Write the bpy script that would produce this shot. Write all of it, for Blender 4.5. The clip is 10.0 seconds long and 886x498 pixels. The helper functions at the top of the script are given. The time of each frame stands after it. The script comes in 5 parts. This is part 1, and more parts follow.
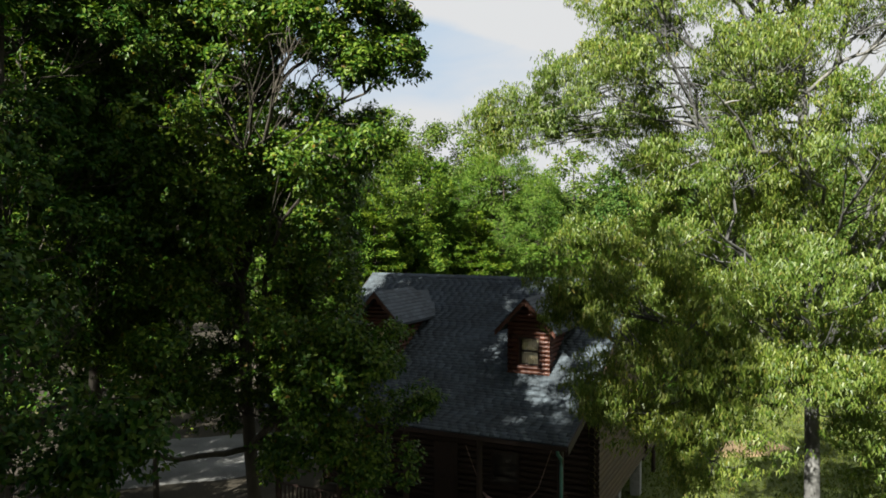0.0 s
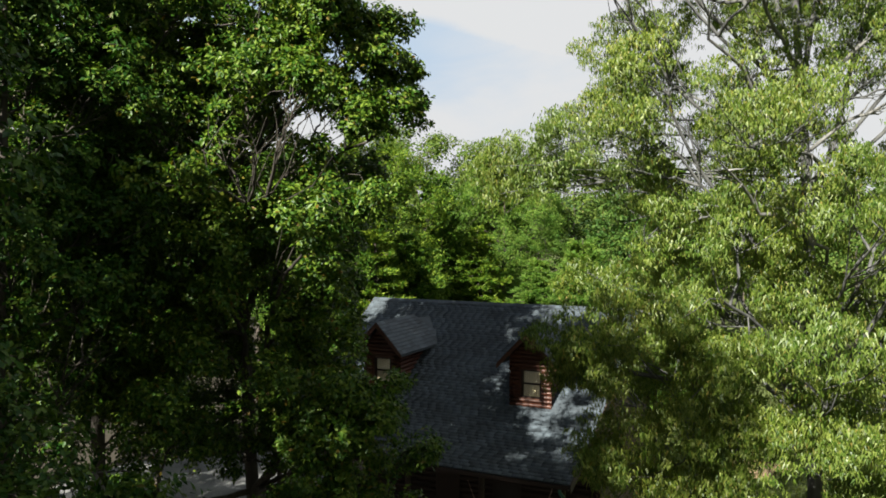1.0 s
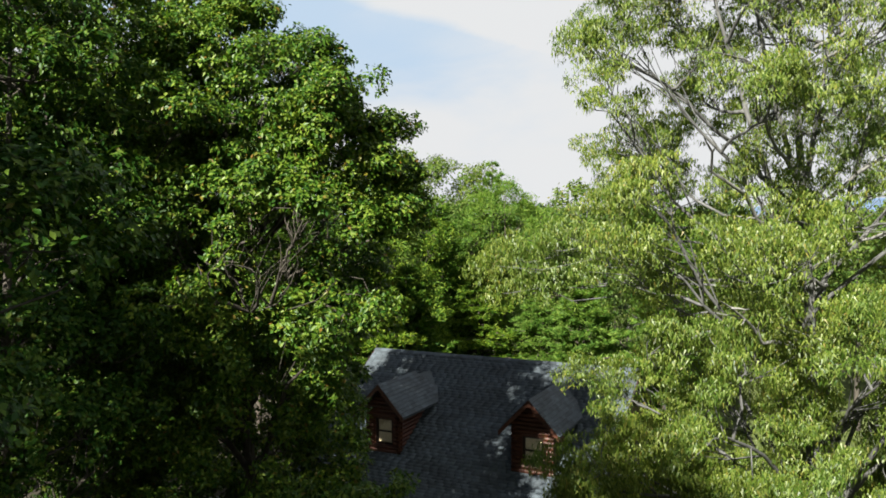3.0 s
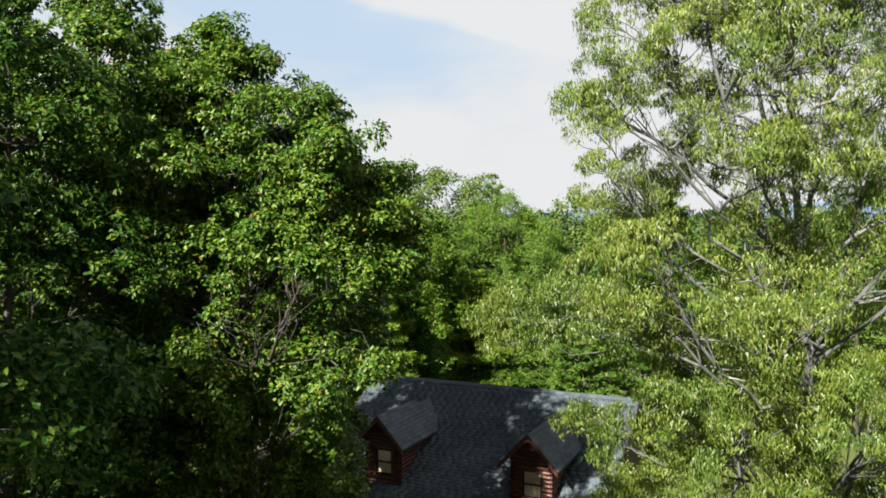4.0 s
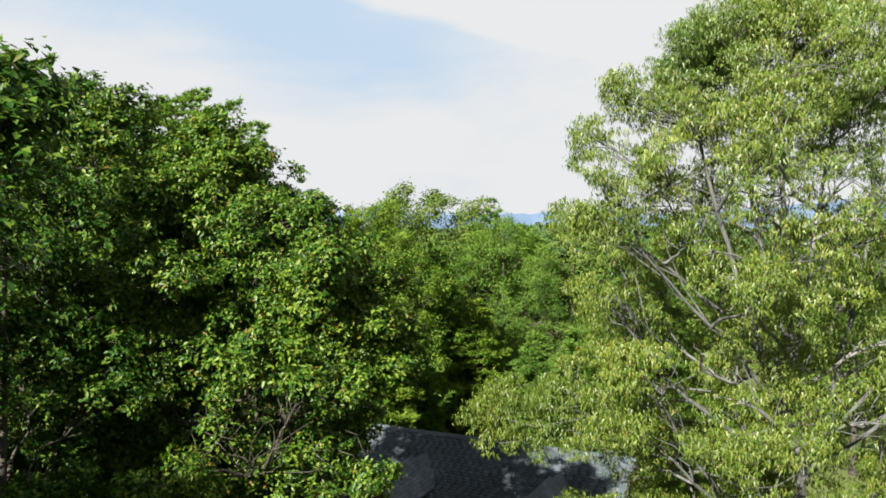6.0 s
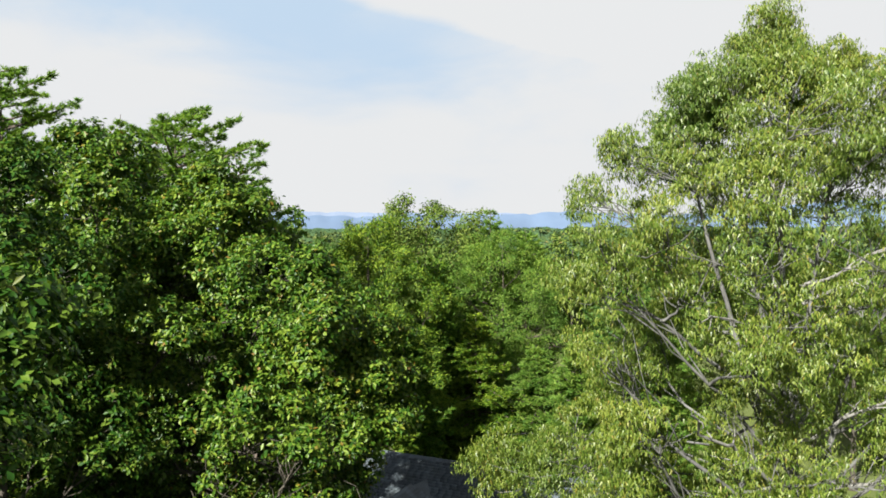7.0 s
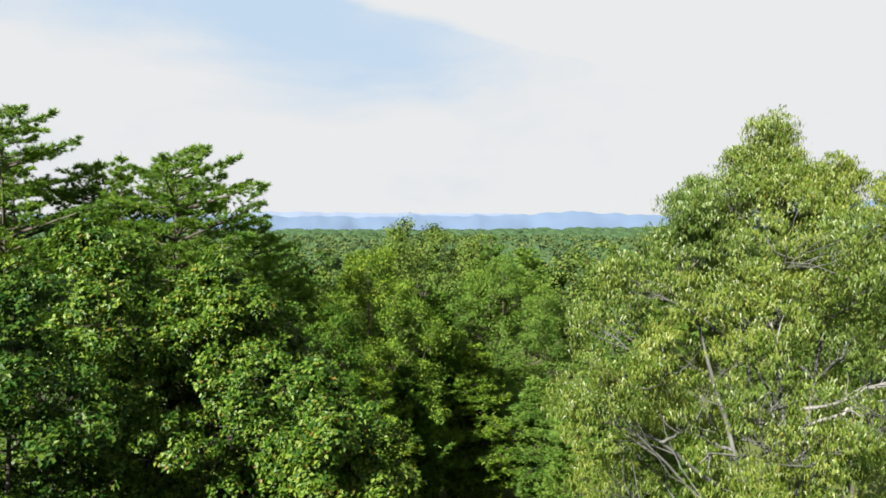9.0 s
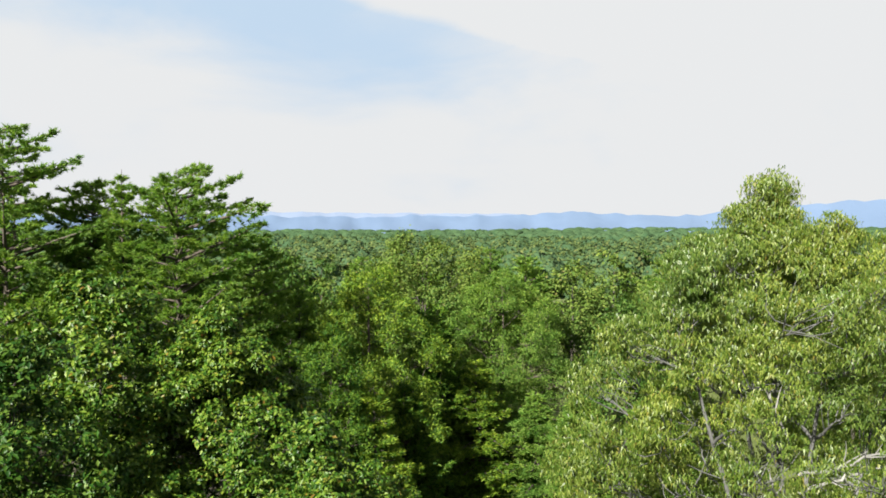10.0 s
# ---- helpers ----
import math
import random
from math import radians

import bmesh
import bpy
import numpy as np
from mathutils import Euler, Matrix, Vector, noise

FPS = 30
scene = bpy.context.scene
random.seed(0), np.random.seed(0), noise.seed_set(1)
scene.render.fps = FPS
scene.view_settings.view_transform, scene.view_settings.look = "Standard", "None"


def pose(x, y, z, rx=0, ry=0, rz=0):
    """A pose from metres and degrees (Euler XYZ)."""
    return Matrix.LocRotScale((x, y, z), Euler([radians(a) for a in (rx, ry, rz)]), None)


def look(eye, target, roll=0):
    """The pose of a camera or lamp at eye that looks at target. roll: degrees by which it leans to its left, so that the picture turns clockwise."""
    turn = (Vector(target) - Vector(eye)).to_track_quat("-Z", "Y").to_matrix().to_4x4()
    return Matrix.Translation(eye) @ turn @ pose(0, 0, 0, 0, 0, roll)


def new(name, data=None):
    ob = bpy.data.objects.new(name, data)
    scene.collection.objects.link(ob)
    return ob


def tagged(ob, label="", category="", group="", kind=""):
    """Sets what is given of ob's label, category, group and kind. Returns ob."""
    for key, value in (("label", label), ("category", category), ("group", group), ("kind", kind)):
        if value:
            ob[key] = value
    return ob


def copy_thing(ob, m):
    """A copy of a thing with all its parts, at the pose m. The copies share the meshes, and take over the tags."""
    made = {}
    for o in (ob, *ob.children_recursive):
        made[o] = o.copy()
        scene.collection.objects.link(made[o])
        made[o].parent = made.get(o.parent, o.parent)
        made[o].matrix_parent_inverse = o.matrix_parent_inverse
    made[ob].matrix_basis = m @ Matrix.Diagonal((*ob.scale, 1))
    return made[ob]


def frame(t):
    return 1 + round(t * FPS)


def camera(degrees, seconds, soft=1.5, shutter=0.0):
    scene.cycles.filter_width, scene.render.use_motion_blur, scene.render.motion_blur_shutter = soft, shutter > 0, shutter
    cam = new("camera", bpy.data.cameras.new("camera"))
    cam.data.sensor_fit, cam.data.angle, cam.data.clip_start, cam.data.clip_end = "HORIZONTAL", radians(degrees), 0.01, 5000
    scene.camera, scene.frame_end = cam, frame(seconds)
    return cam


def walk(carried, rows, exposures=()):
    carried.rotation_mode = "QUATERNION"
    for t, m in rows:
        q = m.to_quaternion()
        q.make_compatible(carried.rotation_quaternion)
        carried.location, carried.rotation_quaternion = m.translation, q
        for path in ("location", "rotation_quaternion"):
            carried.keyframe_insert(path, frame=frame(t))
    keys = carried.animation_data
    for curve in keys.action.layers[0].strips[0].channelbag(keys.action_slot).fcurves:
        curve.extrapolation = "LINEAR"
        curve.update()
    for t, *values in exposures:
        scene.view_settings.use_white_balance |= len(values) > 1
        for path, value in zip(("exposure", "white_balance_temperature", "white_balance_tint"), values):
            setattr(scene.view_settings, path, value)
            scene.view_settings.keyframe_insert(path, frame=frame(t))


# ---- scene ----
cam = camera(61.3, 10.0, 1.7)
METRES, EYE, TILT, LEAN, TURN = 11.0, 11.0, -1.52, 0.0, 0.0
ROWS = [
    (0.0, 0.0, 0.0, 0.0),
    (0.5, -0.0028, 0.0007, 0.0476),
    (1.0, -0.0054, 0.0018, 0.095),
    (1.5, -0.0083, 0.0028, 0.1432),
    (2.0, -0.0106, 0.004, 0.192),
    (2.5, -0.0109, 0.0046, 0.2405),
    (4.0, -0.0082, 0.0033, 0.3895),
    (4.5, -0.0055, 0.003, 0.4379),
    (5.0, -0.003, 0.003, 0.4867),
    (5.5, -0.0003, 0.003, 0.5354),
    (7.0, 0.0044, 0.0019, 0.6818),
    (7.5, 0.0038, 0.0011, 0.7317),
    (8.0, 0.0034, 0.0003, 0.7829),
    (8.5, 0.0039, -0.0007, 0.836),
    (9.0, 0.0033, -0.0017, 0.8902),
    (9.5, 0.0027, -0.0024, 0.9445),
    (10.0, 0.0034, -0.0039, 0.9992),
]
EXPOSURES = [(0.0, 1.78), (1.0, 1.8), (2.5, 1.86), (4.5, 1.9), (10.0, 1.9)]
walk(cam, [(t, pose(METRES * x, METRES * y, EYE + METRES * z, 90 + TILT, LEAN, TURN)) for t, x, y, z in ROWS], EXPOSURES)

# ---- light ----
SUN_AZ, SUN_EL = 213.0, 33.0          # degrees clockwise from +y, degrees above the horizon


def build_world():
    w = bpy.data.worlds.new("sky")
    scene.world = w
    w.use_nodes = True
    nt = w.node_tree
    nt.nodes.clear()
    N, L = nt.nodes.new, nt.links.new

    def math_node(op, a, b=None, clamp=False):
        n = N("ShaderNodeMath")
        n.operation, n.use_clamp = op, clamp
        for i, v in enumerate((a, b)):
            if v is None:
                continue
            if isinstance(v, (int, float)):
                n.inputs[i].default_value = v
            else:
                L(v, n.inputs[i])
        return n.outputs[0]

    sky = N("ShaderNodeTexSky")
    sky.sky_type, sky.sun_disc = "NISHITA", False
    sky.sun_elevation, sky.sun_rotation = radians(SUN_EL), radians(SUN_AZ)
    sky.air_density, sky.dust_density, sky.ozone_density = 1.0, 0.6, 1.0
    tc = N("ShaderNodeTexCoord")
    sep = N("ShaderNodeSeparateXYZ")
    L(tc.outputs["Generated"], sep.inputs[0])
    x, z = sep.outputs[0], sep.outputs[2]
    mp = N("ShaderNodeMapping")
    mp.inputs["Scale"].default_value = (2.3, 2.3, 6.5)
    mp.inputs["Rotation"].default_value = (0, radians(12), 0)
    L(tc.outputs["Generated"], mp.inputs[0])
    n1 = N("ShaderNodeTexNoise")
    n1.inputs["Scale"].default_value, n1.inputs["Detail"].default_value = 1.6, 6.0
    n1.inputs["Roughness"].default_value, n1.inputs["Distortion"].default_value = 0.52, 0.35
    L(mp.outputs[0], n1.inputs["Vector"])
    # a clear streak between two cloud banks, running down to the east
    line = math_node("ADD", z, math_node("MULTIPLY", x, 0.20))
    near = math_node("DIVIDE", math_node("SUBTRACT", line, 0.228), 0.11)
    streak = math_node("POWER", 2.718, math_node("MULTIPLY", math_node("MULTIPLY", near, near), -1.0))
    xs = math_node("DIVIDE", math_node("ADD", x, 0.25), 0.32)
    reach = math_node("POWER", 2.718, math_node("MULTIPLY", math_node("MULTIPLY", xs, xs), -1.0))
    clear = math_node("MULTIPLY", streak, reach)
    dens = math_node("ADD", math_node("MULTIPLY", math_node("SUBTRACT", n1.outputs[0], 0.5), 1.45), 0.84)
    dens = math_node("SUBTRACT", dens, math_node("MULTIPLY", clear, 0.8))
    # the sharp lower edge of the upper cloud bank
    edge = math_node("SUBTRACT", math_node("ADD", z, math_node("MULTIPLY", x, 0.23)), 0.2548)
    edge = math_node("ADD", edge, math_node("MULTIPLY", math_node("SUBTRACT", n1.outputs[0], 0.5), 0.03))
    bank = math_node("MULTIPLY", math_node("DIVIDE", edge, 0.022, True), math_node("MULTIPLY", math_node("ADD", x, 0.2, True), 12.0, True))
    dens = math_node("ADD", dens, math_node("MULTIPLY", bank, 0.8))
    # cloud bank over the far woods; overhead and behind cleared to lower fill light
    high = math_node("MULTIPLY", math_node("SUBTRACT", z, 0.33, True), 6.0, True)
    back = math_node("MULTIPLY", math_node("SUBTRACT", 0.6, sep.outputs[1], True), 2.2, True)
    away = math_node("ADD", high, back, True)
    dens = math_node("SUBTRACT", dens, away, True)
    ramp = N("ShaderNodeValToRGB")
    ramp.color_ramp.interpolation = "EASE"
    ramp.color_ramp.elements[0].position, ramp.color_ramp.elements[1].position = 0.1, 0.8
    L(dens, ramp.inputs[0])
    cloud = N("ShaderNodeBackground")
    cloud.inputs[0].default_value, cloud.inputs[1].default_value = (0.975, 0.99, 1.0, 1), CLOUD
    haze = N("ShaderNodeBackground")
    haze.inputs[0].default_value, haze.inputs[1].default_value = (0.64, 0.81, 1.0, 1), HAZE
    clear_sky = N("ShaderNodeBackground")
    L(sky.outputs[0], clear_sky.inputs[0])
    clear_sky.inputs[1].default_value = SKY
    veil = N("ShaderNodeMixShader")
    L(away, veil.inputs[0])
    L(haze.outputs[0], veil.inputs[1])
    L(clear_sky.outputs[0], veil.inputs[2])
    mix = N("ShaderNodeMixShader")
    L(ramp.outputs[0], mix.inputs[0])
    L(veil.outputs[0], mix.inputs[1])
    L(cloud.outputs[0], mix.inputs[2])
    out = N("ShaderNodeOutputWorld")
    L(mix.outputs[0], out.inputs[0])


CLOUD, HAZE, SKY = 0.225, 0.232, 0.013
build_world()
sun = new("sun", bpy.data.lights.new("sun", "SUN"))
sun.data.energy, sun.data.angle, sun.data.color = 5.0, radians(0.53), (1.0, 0.955, 0.84)
a, e = radians(SUN_AZ), radians(SUN_EL)
sun.matrix_world = look((math.sin(a) * math.cos(e) * 60, math.cos(a) * math.cos(e) * 60, math.sin(e) * 60), (0, 0, 0))


# ---- materials ----
def material(name):
    m = bpy.data.materials.new(name)
    m.use_nodes = True
    nt = m.node_tree
    return m, nt, nt.nodes["Principled BSDF"], nt.nodes["Material Output"]


def ramp_of(nt, source, stops):
    r = nt.nodes.new("ShaderNodeValToRGB")
    els = r.color_ramp.elements
    while len(els) < len(stops):
        els.new(0.5)
    for el, (p, c) in zip(els, stops):
        el.position, el.color = p, (*c, 1)
    nt.links.new(source, r.inputs[0])
    return r.outputs[0]


def noise_of(nt, scale, detail=4.0, rough=0.55, stretch=None):
    tc = nt.nodes.new("ShaderNodeTexCoord")
    n = nt.nodes.new("ShaderNodeTexNoise")
    n.inputs["Scale"].default_value, n.inputs["Detail"].default_value, n.inputs["Roughness"].default_value = scale, detail, rough
    src = tc.outputs["Object"]
    if stretch:
        mp = nt.nodes.new("ShaderNodeMapping")
        mp.inputs["Scale"].default_value = stretch
        nt.links.new(src, mp.inputs[0])
        src = mp.outputs[0]
    nt.links.new(src, n.inputs["Vector"])
    return n.outputs[0]


def mix_color(nt, fac, a, b, mode="MIX"):
    m = nt.nodes.new("ShaderNodeMix")
    m.data_type, m.blend_type = "RGBA", mode
    for s, v in ((m.inputs[0], fac), (m.inputs[6], a), (m.inputs[7], b)):
        if isinstance(v, (int, float)):
            s.default_value = v
        elif isinstance(v, tuple):
            s.default_value = (*v, 1)
        else:
            nt.links.new(v, s)
    return m.outputs[2]


def bump(nt, bsdf, height, strength, distance):
    b = nt.nodes.new("ShaderNodeBump")
    b.inputs["Strength"].default_value, b.inputs["Distance"].default_value = strength, distance
    nt.links.new(height, b.inputs["Height"])
    nt.links.new(b.outputs[0], bsdf.inputs["Normal"])


def leaf_material(name, dark, mid, light, odd, rough=0.42, through_share=0.3, patch=0.35, spec=0.5):
    """Leaves that vary one by one and in patches of some metres, with light passing through them."""
    m, nt, bsdf, out = material(name)
    geo = nt.nodes.new("ShaderNodeNewGeometry")
    one = ramp_of(nt, geo.outputs["Random Per Island"], [(0.0, dark), (0.42, mid), (0.86, light), (0.955, light), (1.0, odd)])
    big = ramp_of(nt, noise_of(nt, patch, 3.0), [(0.3, (0.72, 0.82, 0.82)), (0.7, (1.24, 1.12, 0.95))])
    col = mix_color(nt, 1.0, one, big, "MULTIPLY")
    nt.links.new(col, bsdf.inputs["Base Color"])
    bsdf.inputs["Roughness"].default_value = rough
    bsdf.inputs["Specular IOR Level"].default_value = spec
    tr = nt.nodes.new("ShaderNodeBsdfTranslucent")
    warm = mix_color(nt, 1.0, col, (1.15, 1.25, 0.5), "MULTIPLY")
    nt.links.new(warm, tr.inputs[0])
    mx = nt.nodes.new("ShaderNodeMixShader")
    mx.inputs[0].default_value = through_share
    nt.links.new(bsdf.outputs[0], mx.inputs[1])
    nt.links.new(tr.outputs[0], mx.inputs[2])
    nt.links.new(mx.outputs[0], out.inputs[0])
    return m


def bark_material(name, a, b, scale=6.0):
    m, nt, bsdf, out = material(name)
    n = noise_of(nt, scale, 6.0, 0.65, (1, 1, 0.25))
    lich = noise_of(nt, 1.3, 3.0)
    col = ramp_of(nt, n, [(0.3, a), (0.7, b)])
    col = mix_color(nt, ramp_of(nt, lich, [(0.5, (0, 0, 0)), (0.72, (0.5, 0.5, 0.5))]), col, tuple(min(1, v * 1.5) for v in b))
    nt.links.new(col, bsdf.inputs["Base Color"])
    bsdf.inputs["Roughness"].default_value = 0.9
    bump(nt, bsdf, n, 0.8, 0.03)
    return m


def rough_material(name, a, b, scale, rough=0.85, strength=0.3, distance=0.01, stretch=None, per_piece=0.0, metal=0.0, big=None):
    m, nt, bsdf, out = material(name)
    n = noise_of(nt, scale, 6.0, 0.6, stretch)
    col = ramp_of(nt, n, [(0.28, a), (0.72, b)])
    if big:
        g = ramp_of(nt, noise_of(nt, big, 3.0), [(0.35, (0.7, 0.7, 0.7)), (0.68, (1.2, 1.2, 1.2))])
        col = mix_color(nt, 1.0, col, g, "MULTIPLY")
    if per_piece:
        info = nt.nodes.new("ShaderNodeObjectInfo")
        geo = nt.nodes.new("ShaderNodeNewGeometry")
        add = nt.nodes.new("ShaderNodeMath")
        add.operation = "ADD"
        nt.links.new(info.outputs["Random"], add.inputs[0])
        nt.links.new(geo.outputs["Random Per Island"], add.inputs[1])
        fr = nt.nodes.new("ShaderNodeMath")
        fr.operation = "FRACT"
        nt.links.new(add.outputs[0], fr.inputs[0])
        lo, hi = 1 - per_piece, 1 + per_piece
        col = mix_color(nt, 1.0, col, ramp_of(nt, fr.outputs[0], [(0, (lo, lo, lo)), (1, (hi, hi, hi))]), "MULTIPLY")
    nt.links.new(col, bsdf.inputs["Base Color"])
    bsdf.inputs["Roughness"].default_value, bsdf.inputs["Metallic"].default_value = rough, metal
    bump(nt, bsdf, n, strength, distance)
    return m


M_HICK = leaf_material("drooping_leaf", (0.034, 0.078, 0.0095), (0.0925, 0.144, 0.0198), (0.171, 0.218, 0.049), (0.19, 0.155, 0.0378), 0.42, 0.42, 0.4, 0.34)
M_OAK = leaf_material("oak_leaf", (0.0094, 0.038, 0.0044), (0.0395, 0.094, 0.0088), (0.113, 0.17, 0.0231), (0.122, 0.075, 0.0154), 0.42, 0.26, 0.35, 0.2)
# oak leaf again, with the shade of the lower left put into its colours
M_OAK_SHADE = leaf_material("shaded_oak_leaf", (0.008, 0.034, 0.005), (0.022, 0.064, 0.007), (0.068, 0.114, 0.016), (0.06, 0.06, 0.011), 0.45, 0.18, 0.35, 0.14)
M_PINE = leaf_material("pine_needle", (0.0501, 0.12, 0.0196), (0.0998, 0.192, 0.0347), (0.164, 0.25, 0.0508), (0.128, 0.145, 0.0416), 0.55, 0.5, 0.35, 0.15)
M_HEM = leaf_material("soft_needle", (0.013, 0.046, 0.007), (0.032, 0.082, 0.010), (0.09, 0.155, 0.018), (0.075, 0.13, 0.015), 0.55, 0.3, 0.3, 0.1)
M_SOFT = leaf_material("bright_soft_needle", (0.0247, 0.07, 0.0088), (0.0684, 0.135, 0.0143), (0.162, 0.23, 0.0264), (0.133, 0.17, 0.022), 0.5, 0.36, 0.3, 0.14)
M_WOOD = leaf_material("far_leaf", (0.0396, 0.082, 0.0147), (0.0718, 0.12, 0.0231), (0.109, 0.15, 0.0326), (0.126, 0.113, 0.0473), 0.6, 0.3, 0.12, 0.12)
M_WOOD_DARK = leaf_material("far_dark_leaf", (0.0239, 0.067, 0.0137), (0.0442, 0.095, 0.0189), (0.0736, 0.125, 0.0263), (0.0874, 0.09, 0.0315), 0.6, 0.3, 0.12, 0.12)
# greyed, bluish greens: distance haze put into the leaf colours
M_FARLEAF = leaf_material("hazed_distant_leaf", (0.027, 0.05208, 0.0207), (0.05, 0.07905, 0.0299), (0.082, 0.107, 0.0391), (0.095, 0.093, 0.0414), 0.75, 0.15, 0.06, 0.04)
M_GRASS = leaf_material("grass_blade", (0.054, 0.0864, 0.0108), (0.0918, 0.1296, 0.0189), (0.1296, 0.1512, 0.0324), (0.162, 0.1404, 0.054), 0.6, 0.3, 0.3, 0.3)
M_BARK = bark_material("dark_bark", (0.0162, 0.01404, 0.0108), (0.0594, 0.0513, 0.0405))
M_PALE = bark_material("pale_bark", (0.034, 0.034, 0.033), (0.108, 0.110, 0.107))
M_DEAD = bark_material("dead_wood", (0.085, 0.084, 0.080), (0.19, 0.188, 0.178))
M_PBARK = bark_material("pine_bark", (0.027, 0.02052, 0.01512), (0.0702, 0.0567, 0.0459))
M_SHINGLE = rough_material("shingle", (0.027, 0.037, 0.046), (0.075, 0.094, 0.110), 55.0, 0.9, 0.4, 0.004, None, 0.28, 0.0, 0.8)
M_LOG = rough_material("stained_log", (0.03675, 0.0098, 0.00392), (0.08085, 0.02254, 0.00784), 5.0, 0.5, 0.3, 0.01, (0.3, 4, 4), 0.2)
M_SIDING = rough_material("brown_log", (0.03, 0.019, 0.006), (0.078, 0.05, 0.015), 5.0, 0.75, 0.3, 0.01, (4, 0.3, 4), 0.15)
# dark brown trim, deepened further to imitate shade under the porch
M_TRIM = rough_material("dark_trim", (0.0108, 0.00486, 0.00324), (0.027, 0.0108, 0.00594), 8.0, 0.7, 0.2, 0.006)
M_DECK = rough_material("deck_board", (0.054, 0.0378, 0.0243), (0.108, 0.081, 0.054), 6.0, 0.8, 0.3, 0.006, (0.3, 5, 1), 0.2)
M_GUTTER = rough_material("green_gutter", (0.042, 0.14, 0.126), (0.07, 0.189, 0.175), 3.0, 0.4, 0.05, 0.002)
M_CURTAIN = rough_material("curtain", (0.62, 0.48, 0.28), (0.8, 0.66, 0.42), 12.0, 0.9, 0.3, 0.02, (6, 6, 0.4))
M_CONC = rough_material("concrete", (0.189, 0.189, 0.1782), (0.297, 0.297, 0.2808), 7.0, 0.9, 0.3, 0.006)
M_CLOTH = rough_material("pink_cloth", (0.243, 0.1458, 0.135), (0.3348, 0.2268, 0.2052), 20.0, 0.9, 0.3, 0.004)
M_GRAVEL = rough_material("gravel", (0.0918, 0.0945, 0.0972), (0.216, 0.2187, 0.216), 16.0, 0.95, 0.8, 0.03, None, 0, 0, 0.5)
M_DIRT = rough_material("bare_soil", (0.13, 0.09, 0.045), (0.23, 0.165, 0.09), 6.0, 0.95, 0.6, 0.03, None, 0, 0, 0.8)


def glass_material():
    m, nt, bsdf, out = material("window_glass")
    bsdf.inputs["Base Color"].default_value = (0.9, 0.95, 0.95, 1)
    bsdf.inputs["Roughness"].default_value = 0.02
    bsdf.inputs["Transmission Weight"].default_value = 1.0
    bsdf.inputs["IOR"].default_value = 1.45
    return m


M_GLASS = glass_material()


def ground_material():
    m, nt, bsdf, out = material("lawn_and_litter")
    n = noise_of(nt, 0.12, 4.0)
    tc = nt.nodes.new("ShaderNodeTexCoord")
    sp = nt.nodes.new("ShaderNodeSeparateXYZ")
    nt.links.new(tc.outputs["Object"], sp.inputs[0])

    def calc(op, p, q, clamp=False):
        m_ = nt.nodes.new("ShaderNodeMath")
        m_.operation, m_.use_clamp = op, clamp
        for i, v in enumerate((p, q)):
            if isinstance(v, (int, float)):
                m_.inputs[i].default_value = v
            else:
                nt.links.new(v, m_.inputs[i])
        return m_.outputs[0]

    # lawn east of the cabin, leaf litter under the trees
    side = calc("ADD", sp.outputs[0], calc("MULTIPLY", sp.outputs[1], 0.3))
    side = calc("ADD", calc("SUBTRACT", side, 14.0), calc("MULTIPLY", n, 8.0))
    side = calc("SUBTRACT", 1.0, calc("DIVIDE", side, 4.0, True))
    fine = noise_of(nt, 7.0, 6.0, 0.7)
    grass = ramp_of(nt, fine, [(0.25, (0.0378, 0.0567, 0.00756)), (0.6, (0.0756, 0.0999, 0.0162)), (0.8, (0.108, 0.1134, 0.0297))])
    litter = ramp_of(nt, fine, [(0.25, (0.013, 0.011, 0.006)), (0.75, (0.04, 0.031, 0.018))])
    col = mix_color(nt, side, grass, litter)
    nt.links.new(col, bsdf.inputs["Base Color"])
    bsdf.inputs["Roughness"].default_value = 0.95
    bump(nt, bsdf, fine, 0.9, 0.06)
    return m


# blue, by its share, is distance haze mixed into the base colour
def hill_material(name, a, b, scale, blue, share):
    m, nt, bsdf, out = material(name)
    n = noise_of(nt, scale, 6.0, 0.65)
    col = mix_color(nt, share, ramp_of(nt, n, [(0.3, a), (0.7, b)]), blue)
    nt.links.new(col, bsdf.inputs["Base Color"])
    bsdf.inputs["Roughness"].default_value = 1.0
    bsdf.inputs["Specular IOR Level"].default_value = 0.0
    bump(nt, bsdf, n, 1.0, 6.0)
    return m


M_GROUND = ground_material()
# the bluish mix stands for distance haze over the treetops
M_CANOPY = hill_material("hazed_far_canopy", (0.0216, 0.04869, 0.0216), (0.05292, 0.08545, 0.0351), 0.06, (0.04644, 0.08297, 0.05468), 0.2)
# both ridge blues hold the air's haze; the farther chain is paler for it
M_RIDGE = hill_material("hazed_blue_ridge", (0.083, 0.120, 0.185), (0.097, 0.135, 0.20), 0.006, (0.09, 0.130, 0.208), 0.6)
M_RIDGE_FAR = hill_material("hazed_pale_ridge", (0.122, 0.155, 0.222), (0.134, 0.167, 0.234), 0.006, (0.128, 0.163, 0.238), 0.6)


